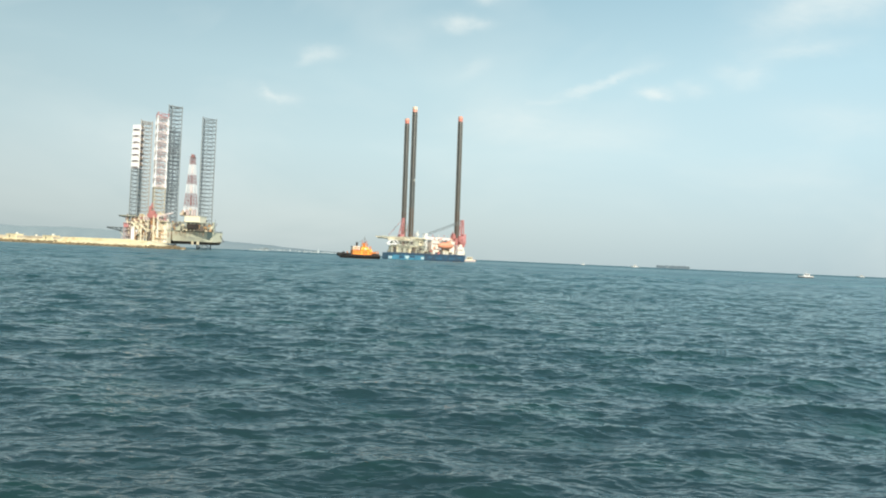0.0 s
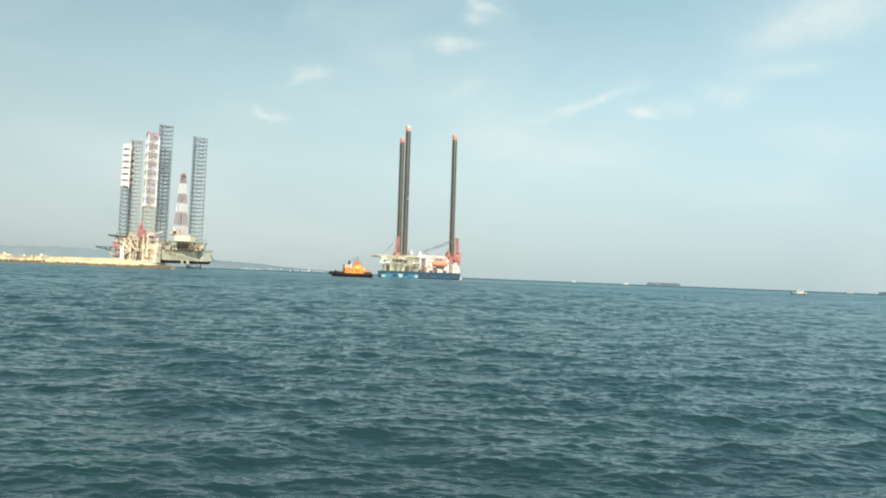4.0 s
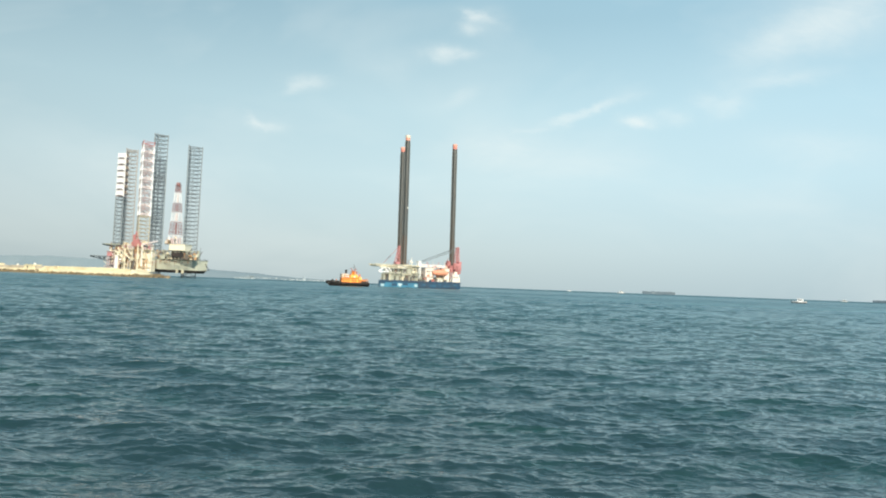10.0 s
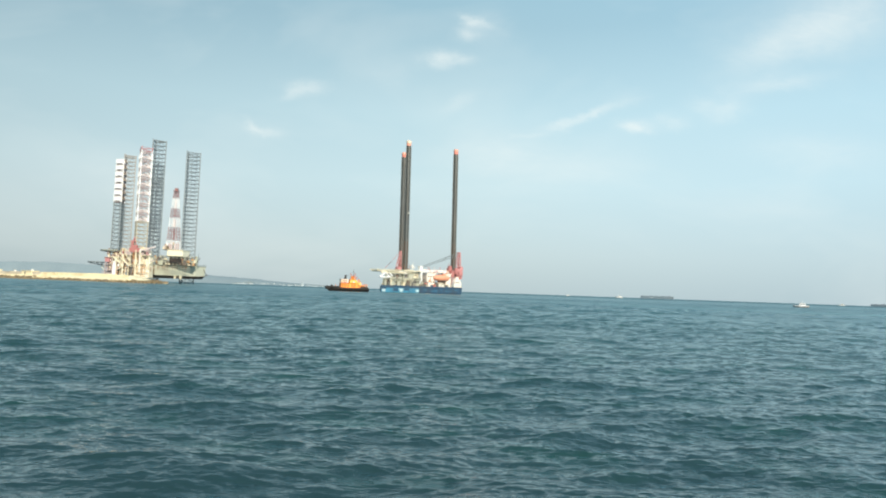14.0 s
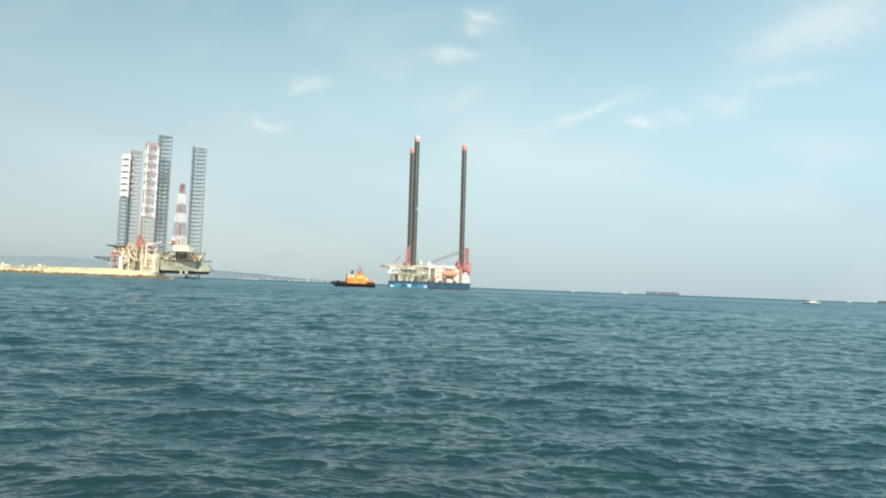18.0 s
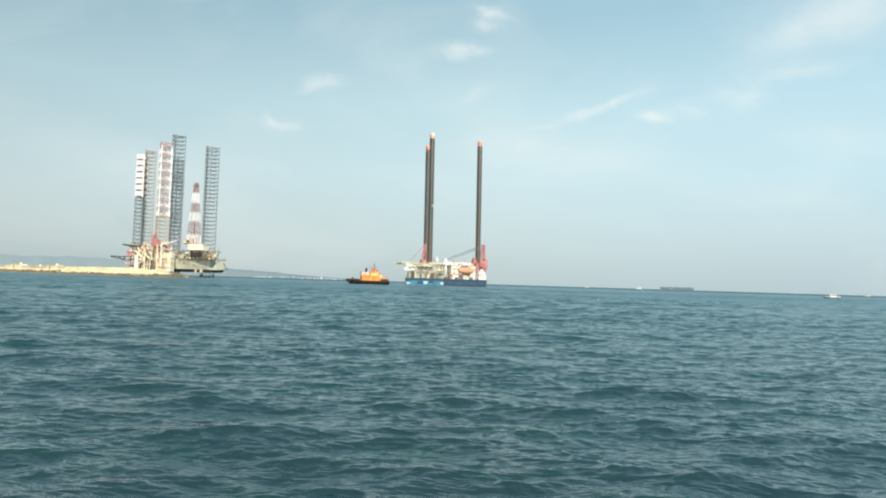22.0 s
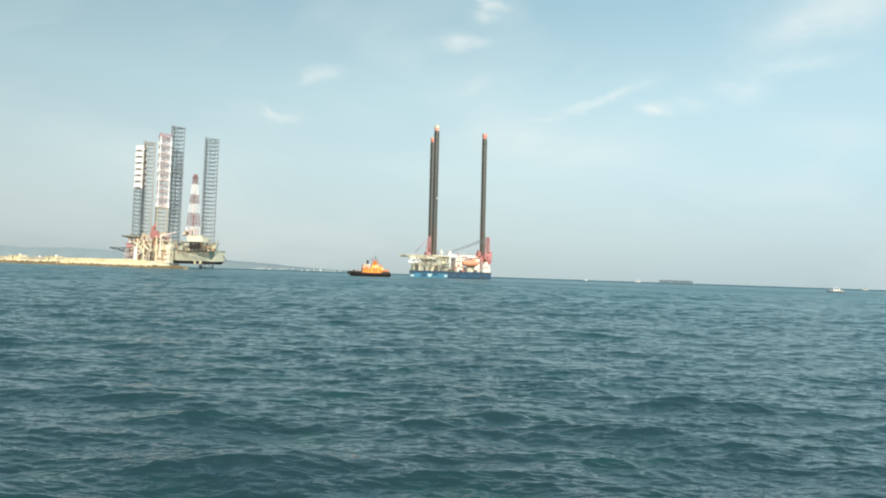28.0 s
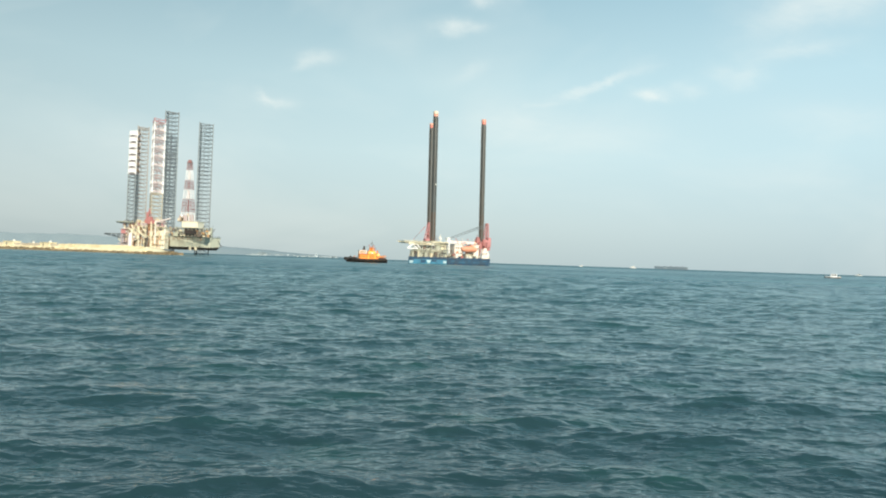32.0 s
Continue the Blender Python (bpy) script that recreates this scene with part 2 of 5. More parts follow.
RED = paint("red_crane_paint", (0.52, 0.10, 0.085), (0.40, 0.09, 0.07), 0.3, 0.5)
PINKRED = paint("faded_red_paint", (0.52, 0.19, 0.17), (0.42, 0.16, 0.13), 0.3, 0.6)
ORANGE = paint("orange_tug_paint", (0.92, 0.31, 0.04), (0.80, 0.19, 0.03), 0.4, 0.45)
YELLOW = paint("yellow_orange_paint", (0.95, 0.52, 0.07), (0.86, 0.38, 0.05), 0.4, 0.45)
LIFEBOAT = paint("orange_lifeboat_shell", (0.84, 0.38, 0.25), (0.76, 0.30, 0.18), 0.5, 0.4)
LIGHTBLUE = paint("light_blue_hull_paint", (0.07, 0.27, 0.42), (0.05, 0.17, 0.28), 0.2, 0.45, streak=0.5)
MIDBLUE = paint("repainted_mid_blue_hull", (0.042, 0.14, 0.24), (0.035, 0.10, 0.18), 0.3, 0.5, streak=0.5)
DARKBLUE = paint("dark_blue_hull_paint", (0.028, 0.085, 0.16), (0.05, 0.07, 0.10), 0.2, 0.5, streak=0.5)
BLACK = paint("black_hull_paint", (0.022, 0.020, 0.020), (0.05, 0.035, 0.03), 0.5, 0.6)
RUBBER = paint("black_rubber", (0.02, 0.02, 0.02), (0.035, 0.033, 0.03), 1.0, 0.85)
GLASS = paint("dark_window_glass", (0.03, 0.045, 0.055), (0.05, 0.06, 0.07), 0.5, 0.12)
HULLGREY = paint("grey_white_rig_hull", (0.46, 0.49, 0.41), (0.33, 0.30, 0.23), 0.16, 0.6, streak=0.7, low=0.55, high=0.8)
BOTTOM = paint("dark_hull_bottom", (0.05, 0.055, 0.055), (0.09, 0.06, 0.05), 0.3, 0.7)
GREYCONCRETE = paint("weathered_grey_concrete", (0.60, 0.54, 0.44), (0.46, 0.40, 0.32), 0.12, 0.85, streak=0.3, bump=0.2)
CLEANWHITE = paint("clean_white_gelcoat", (0.86, 0.87, 0.86), (0.80, 0.81, 0.80), 0.5, 0.35)
CONCRETE = paint("sunlit_concrete", (0.84, 0.76, 0.54), (0.70, 0.60, 0.39), 0.12, 0.85, streak=0.3, bump=0.2)
ROCK = paint("limestone_rubble", (0.80, 0.70, 0.48), (0.60, 0.49, 0.31), 0.12, 0.9, bump=0.25)
WETROCK = paint("wet_weedy_rock", (0.24, 0.18, 0.10), (0.12, 0.10, 0.06), 0.2, 0.6, bump=0.2)
# far paints: distance haze is mixed into their base colours
FARLAND = paint("haze_tinted_hills", (0.225, 0.285, 0.32), (0.21, 0.268, 0.302), 0.004, 0.95, bump=0.3, fine=0.25)
FARTOWN = paint("haze_tinted_town", (0.45, 0.53, 0.58), (0.38, 0.46, 0.51), 0.02, 0.9)
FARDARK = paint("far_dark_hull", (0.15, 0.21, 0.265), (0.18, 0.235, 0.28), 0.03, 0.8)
WARMWHITE = paint("warm_white_deckhouse_paint", (0.92, 0.83, 0.75), (0.84, 0.66, 0.55), 0.3, 0.5, streak=0.5, low=0.5, high=0.85)
FRESHWHITE = paint("fresh_white_leg_paint", (0.93, 0.94, 0.96), (0.86, 0.83, 0.80), 0.25, 0.5, low=0.6, high=0.9)
DULLRED = paint("dull_red_machinery_paint", (0.48, 0.20, 0.20), (0.38, 0.16, 0.15), 0.3, 0.65)
PINKWHITE = paint("faded_pink_white_lattice", (0.88, 0.80, 0.80), (0.76, 0.62, 0.62), 0.2, 0.6)
ROSE = paint("sun_faded_red_paint", (0.58, 0.27, 0.28), (0.46, 0.19, 0.19), 0.3, 0.6)
# rusty beige darkened: shade behind the front frames is in the colour
SHADYBEIGE = paint("shade_darkened_rusty_beige", (0.50, 0.40, 0.27), (0.28, 0.19, 0.12), 0.2, 0.7, streak=0.6)
PALEMARK = paint("pale_blue_hull_mark", (0.50, 0.66, 0.72), (0.36, 0.52, 0.60), 0.5, 0.5)


# ---- building helpers ----
class Form:
    """A mesh gathered from simple solids."""

    def __init__(self):
        self.v, self.f = [], []

    def put(self, verts, faces):
        k = len(self.v)
        self.v += [tuple(p) for p in verts]
        self.f += [tuple(i + k for i in f) for f in faces]
        return self

    def prism(self, poly, z0, z1, grow=0.0, m=None):
        """A solid over a polygon (counter-clockwise); grow widens its top about the middle."""
        n = len(poly)
        poly = [(p[0], p[1]) for p in poly]
        cx, cy = sum(p[0] for p in poly) / n, sum(p[1] for p in poly) / n
        vs = [(x, y, z0) for x, y in poly] + [(x + (x - cx) * grow, y + (y - cy) * grow, z1) for x, y in poly]
        if m is not None:
            vs = [m @ Vector(p) for p in vs]
        return self.put(vs, [tuple(range(n))[::-1], tuple(range(n, 2 * n))] + [(i, (i + 1) % n, (i + 1) % n + n, i + n) for i in range(n)])

    def box(self, x0, x1, y0, y1, z0, z1, cut=0.0, m=None):
        """A block, its upright edges chamfered by cut."""
        if cut <= 0:
            return self.prism([(x0, y0), (x1, y0), (x1, y1), (x0, y1)], z0, z1, 0.0, m)
        c = cut
        return self.prism([(x0 + c, y0), (x1 - c, y0), (x1, y0 + c), (x1, y1 - c), (x1 - c, y1), (x0 + c, y1), (x0, y1 - c), (x0, y0 + c)], z0, z1, 0.0, m)

    def tube(self, p, q, r, n=6, r2=None):
        p, q = Vector(p), Vector(q)
        w = (q - p).normalized()
        a = w.orthogonal().normalized()
        b = w.cross(a)
        r2 = r if r2 is None else r2
        ring = [(math.cos(2 * math.pi * i / n), math.sin(2 * math.pi * i / n)) for i in range(n)]
        vs = [p + (a * c + b * s) * r for c, s in ring] + [q + (a * c + b * s) * r2 for c, s in ring]
        return self.put(vs, [tuple(range(n))[::-1], tuple(range(n, 2 * n))] + [(i, (i + 1) % n, (i + 1) % n + n, i + n) for i in range(n)])

    def loft(self, rings):
        """Skin over rings of equally many points, closed at both ends."""
        n = len(rings[0])
        vs = [p for ring in rings for p in ring]
        fs = [tuple(range(n))[::-1], tuple(range((len(rings) - 1) * n, len(rings) * n))]
        for k in range(len(rings) - 1):
            fs += [(k * n + i, k * n + (i + 1) % n, (k + 1) * n + (i + 1) % n, (k + 1) * n + i) for i in range(n)]
        return self.put(vs, fs)

    def mesh(self, name, material, smooth=False):
        me = bpy.data.meshes.new(name)
        me.from_pydata(self.v, [], self.f)
        bm = bmesh.new()
        bm.from_mesh(me)
        bmesh.ops.recalc_face_normals(bm, faces=bm.faces)
        bm.to_mesh(me)
        bm.free()
        me.materials.append(material)
        if smooth:
            me.polygons.foreach_set("use_smooth", [True] * len(me.polygons))
            me.set_sharp_from_angle(angle=radians(35))
        return me


def part(name, form, material, parent, label="", smooth=False):
    """Links a form as one mesh object under a thing or under a part."""
    ob = new(name, form if isinstance(form, bpy.types.Mesh) else form.mesh(name, material, smooth))
    ob.parent = parent
    return tagged(ob, label)


def thing(name, m, label, category, group="", kind=""):
    ob = new(name)
    ob.matrix_basis = m
    ob.empty_display_size = 0.5
    return tagged(ob, label, category, group, kind)


def bearing(az, d, z=0.0):
    return d * math.sin(radians(az)), d * math.cos(radians(az)), z


def rail(form, pts, h=1.1, gap=2.0, r=0.05, bars=2):
    """Guard rail along a line of points."""
    for p, q in zip(pts, pts[1:]):
        p, q = Vector(p), Vector(q)
        k = max(1, round((q - p).length / gap))
        for i in range(k + 1):
            a = p.lerp(q, i / k)
            form.tube(a, a + Vector((0, 0, h)), r, 4)
        for j in range(bars):
            up = Vector((0, 0, h * (j + 1) / bars))
            form.tube(p + up, q + up, r, 4)
    return form


# ---- sea ----
def make_sea():
    """One wind-ruffled sheet, finely divided where it comes near, out to the horizon."""
    ys = [-14.0 + 0.25 * i for i in range(48)]
    while ys[-1] < 4990:
        q = ys[-1]
        ys.append(q + (0.028 if q < 9.5 else 0.0025 * (q + 1.5) if q < 60 else 0.0036 * q if q < 150 else 0.02 * q))
    ys = np.array(ys)
    us = np.linspace(-1, 1, 900)
    half = 0.75 * (np.abs(ys) + 4) + 3.0
    y = np.repeat(ys[:, None], len(us), 1)
    x = us[None, :] * half[:, None]
    deep_step = np.append(np.diff(ys), 60.0)
    step = np.maximum(deep_step, half * 2 / len(us))[:, None]
    rng = np.random.RandomState(7)
    z, dx, dy = np.zeros_like(x), np.zeros_like(x), np.zeros_like(x)
    gust = 0.92 + 0.26 * (0.5 + 0.5 * np.sin(0.11 * x + 1.3 * np.sin(0.07 * y)) * np.sin(0.16 * y + 0.9))
    lee = np.clip((y - 25) / 60, 0, 1)
    count = 104
    for i in range(count):
        lam = 0.085 * (10.0 / 0.085) ** (i / (count - 1.0)) * rng.uniform(0.95, 1.05)
        k = 2 * math.pi / lam
        th = rng.normal(-1.5, 0.55 if lam < 0.8 else 0.38)
        slope = np.interp(math.log(lam), np.log([0.085, 0.3, 0.6, 1.3, 2.6, 4.0, 10.0]), SLOPES)
        fade = np.clip(lam / step / 2.0 - 0.6, 0, 1)
        a = slope / k * fade * gust
        if lam > 3.0:
            # the longer waves run outside the lee of the shore
            a = a * lee
        ph = k * math.cos(th) * x + k * math.sin(th) * y + rng.uniform(0, 6.28)
        c, n = np.cos(ph), np.sin(ph)
        z += a * c
        dx -= 1.3 * a * math.cos(th) * n
        dy -= 1.3 * a * math.sin(th) * n
    # its rim dips under into the plain sheet around
    rim = np.clip((1 - np.abs(us[None, :])) / 0.03, 0, 1) * np.clip((y + 14) / 2, 0, 1)
    z = z * rim - 0.32 * (1 - rim)
    x, y = x + dx, y + dy
    rows, cols = x.shape
    co = np.stack([x, y, z], -1).reshape(-1, 3)
    # the rest of the sea, all round and under
    deep = np.array([[-5000, -5000, -0.3], [5000, -5000, -0.3], [5000, 5000, -0.3], [-5000, 5000, -0.3]])
    co = np.vstack([co, deep])
    i = np.arange(rows * cols).reshape(rows, cols)
    quads = np.stack([i[:-1, :-1], i[:-1, 1:], i[1:, 1:], i[1:, :-1]], -1).reshape(-1, 4)
    quads = np.vstack([quads, np.arange(4) + rows * cols])
    me = bpy.data.meshes.new("water")
    me.vertices.add(len(co))
    me.vertices.foreach_set("co", co.astype(np.float32).ravel())
    me.loops.add(quads.size)
    me.loops.foreach_set("vertex_index", quads.astype(np.int32).ravel())
    me.polygons.add(len(quads))
    me.polygons.foreach_set("loop_start", np.arange(0, quads.size, 4, dtype=np.int32))
    me.polygons.foreach_set("use_smooth", np.ones(len(quads), dtype=bool))
    me.update(calc_edges=True)
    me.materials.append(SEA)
    return tagged(new("water", me), "dark teal open sea ruffled by short wind waves", "sea", kind="structure")


# steepness of single waves, from ripples to the longest
SLOPES = (0.031, 0.036, 0.031, 0.025, 0.026, 0.019, 0.018)
water = make_sea()


# ---- far shore ----
def make_shore():
    """Hazy hills and a low town along the far coast, falling away to the sea's edge."""
    prof = [(-60, 60), (-45, 75), (-38, 80), (-34, 72), (-31, 78), (-27.5, 73), (-24, 62), (-20, 46), (-16.5, 33), (-13.7, 20), (-11, 11), (-9, 6), (-7, 3)]
    rings = []
    k = 0
    for (a0, h0), (a1, h1) in zip(prof, prof[1:]):
        steps = max(2, int((a1 - a0) / 0.35))
        for i in range(steps):
            a = a0 + (a1 - a0) * i / steps
            h = (h0 + (h1 - h0) * i / steps) * (1 + 0.10 * noise.noise((a * 0.6, 3.1, 0)) + 0.05 * noise.noise((a * 2.3, 1.7, 0)))
            rings.append([bearing(a, 3700 + 120 * noise.noise((a, 0, 5)), -3), bearing(a, 3760, h * 0.5), bearing(a, 3830, h), bearing(a, 4300, -3)])
            k += 1
    f = Form().loft(rings)
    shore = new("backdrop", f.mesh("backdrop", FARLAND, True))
    tagged(shore, "pale hazy hills along the far coast", "hills", kind="structure")


make_shore()


def far_building(az, d, w, h, z, tower=False):
    b = thing("town_building", pose(*bearing(az, d, z), 0, 0, -az), "small pale building on the hazy far shore", "building", "buildings of the far town")
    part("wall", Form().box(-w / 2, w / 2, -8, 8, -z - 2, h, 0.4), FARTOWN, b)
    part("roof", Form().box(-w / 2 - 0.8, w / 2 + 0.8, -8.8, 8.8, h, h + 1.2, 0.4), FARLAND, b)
    if tower:
        part("tower", Form().tube((0, 0, h + 1.2), (0, 0, h + 14), 3.4, 8, 2.2), FARTOWN, b)


rng = random.Random(11)
for i in range(15):
    far_building(-17.7 + i * 0.09 + rng.uniform(-0.04, 0.04), 3680, rng.uniform(6, 12), rng.uniform(4, 9) * (1 - abs(i - 7) / 9), 1)
for i in range(12):
    far_building(-13.6 + i * 0.30 + rng.uniform(-0.1, 0.1), 3690, rng.uniform(6, 14), rng.uniform(3, 7), 1)
for i in range(24):
    far_building(-16.4 + i * 0.24 + rng.uniform(-0.1, 0.1), 3745, rng.uniform(8, 18), rng.uniform(3, 6), rng.uniform(1, 8) * (1 - i / 28))
far_building(-12.05, 3660, 16, 10, 1, True)


# ---- breakwater ----
def make_breakwater():
    """A rubble mole with a concrete cap wall, its head toward the open water."""
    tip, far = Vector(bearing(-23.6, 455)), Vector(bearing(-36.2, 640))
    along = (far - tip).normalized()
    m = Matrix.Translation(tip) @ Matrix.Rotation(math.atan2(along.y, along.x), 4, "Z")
    mole = thing("breakwater", m, "sunlit beige stone breakwater with a concrete cap wall", "breakwater", kind="structure")
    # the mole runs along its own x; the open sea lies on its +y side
    long_ = 420.0
    core = Form().loft([[(x, -9, -1.5), (x, 9 + b, -1.5), (x, 3.6, t), (x, -5, t)] for x, b, t in
                        ((-4, -3, 0.2), (7, -1, 0.8), (19, 0, 3.4), (40, 1, 3.4), (120, 0, 3.2), (long_, 0, 3.2))])
    part("core", core, ROCK, mole, "heap of quarried limestone")
    r = random.Random(3)
    part("end_slab", Form().loft([[(x, -3.5, 0.1), (x, 7.6, 0.1), (x, 3.0, z), (x, -3.5, z)] for x, z in ((1.0, 0.8), (11, 2.9), (20.95, 4.7))]), CONCRETE, mole, "sloping sunlit end of the wall")
    x = 21.0
    while x < long_:
        w = r.uniform(9, 13) if x < 112 else r.uniform(6, 9)
        bright = x < 112
        h = 5.3 - 0.9 * max(0, 1 - (x - 21) / 22) + r.uniform(-0.12, 0.12) if bright else 5.0 + r.uniform(-0.3, 0.25)
        if not 184 < x < 191:
            part("wall_block", Form().box(x, x + w - (0.05 if bright else 0.16), -3.5, 2.6 + r.uniform(-0.1, 0.1), 3.0, h, 0.12), CONCRETE if bright else GREYCONCRETE, mole)
        x += w
    for x0, x1 in ((17, 38), (38.1, 68), (68.1, 96)):
        part("apron", Form().loft([[(x, 2.8, 1.0), (x, 9.0, 1.0), (x, 7.2, 2.9), (x, 2.8, 3.3)] for x in (x0, x1)]), CONCRETE, mole, "low sunlit concrete apron")
    for x, w, h in ((125, 11.5, 5.7), (171, 13, 6.0)):
        hut = part("hut", Form().box(x, x + w, -2.5, 3.2, 3.0, h, 0.2).box(x - 0.3, x + w + 0.3, -2.8, 3.5, h, h + 0.3), CONCRETE, mole, "square pale concrete hut")
        part("water_tank", Form().tube((x + w * 0.35, 0, h + 0.3), (x + w * 0.35, 0, h + 1.1), 0.9, 10).tube((x + w * 0.35, 0, h + 1.1), (x + w * 0.35, 0, h + 1.5), 0.9, 10, 0.3), WHITE, hut, "small white roof tank")
        # the hut's door opening, a flat dark panel
        part("dark_opening", Form().box(x + w * 0.6, x + w * 0.7, 3.2, 3.26, 3.1, 5.2), DARKGREY, hut)
    part("water_tank", Form().tube((150, 0, 5.0), (150, 0, 6.3), 0.8, 10), WHITE, mole, "small white tank on the wall")
    dry, wet = Form(), Form()
    for i in range(240):
        a, q = r.uniform(0, 6.283), r.uniform(0.3, 1.0)
        x, y = 3 + 9.5 * q * math.cos(a), 1 + 10 * q * math.sin(a)
        z = 1.7 * (1 - q) + r.uniform(-0.3, 0.4) + max(0.0, x - 6) * 0.12
        if x > 0 and y > -3.5:
            y, z = 7.4 + 2.6 * r.random(), r.uniform(-0.3, 0.7)
        s = r.uniform(0.7, 1.5)
        e = Euler((r.uniform(0, 6), r.uniform(0, 6), r.uniform(0, 6))).to_matrix().to_4x4()
        mm = Matrix.Translation((x, y, z)) @ e @ Matrix.Diagonal((s * r.uniform(0.8, 1.4), s, s * r.uniform(0.6, 1.0), 1))
        (wet if z < 1.35 - 0.05 * x else dry).prism([(-0.9, -0.6), (0.5, -0.9), (0.95, 0.2), (0.3, 0.9), (-0.7, 0.7)], -0.7, 0.7, -0.22, mm)
    for i in range(2600):
        x = r.uniform(-4, long_) if i % 3 else r.uniform(-4, 140)
        u = r.random()
        y = 2.6 + 9.0 * u
        z = 3.7 - 4.2 * u + r.uniform(-0.3, 0.5)
        if x > 112:
            z = min(z, 2.2 - 2.6 * u)
        if 4 < x < 97 and y < 8.6:
            y = 8.4 + 2.2 * r.random()
            z = 1.0 * r.random() - 0.4
        if x < 19:
            y, z = max(y, 7.6 + 2.4 * r.random()), min(z, r.uniform(-0.3, 0.8))
        s = r.uniform(0.5, 1.25)
        e = Euler((r.uniform(0, 6), r.uniform(0, 6), r.uniform(0, 6))).to_matrix().to_4x4()
        mm = Matrix.Translation((x, y, z)) @ e @ Matrix.Diagonal((s * r.uniform(0.8, 1.4), s, s * r.uniform(0.6, 1.0), 1))
        (wet if z < (1.2 if x < 14 else 0.7 if x < 112 else 1.5) else dry).prism([(-0.9, -0.6), (0.5, -0.9), (0.95, 0.2), (0.3, 0.9), (-0.7, 0.7)], -0.7, 0.7, -0.22, mm)
    tagged(part("boulder", dry, ROCK, mole, "pale limestone boulders"), kind="stuff")
    tagged(part("boulder", wet, WETROCK, mole, "dark wet boulders at the waterline"), kind="stuff")


make_breakwater()


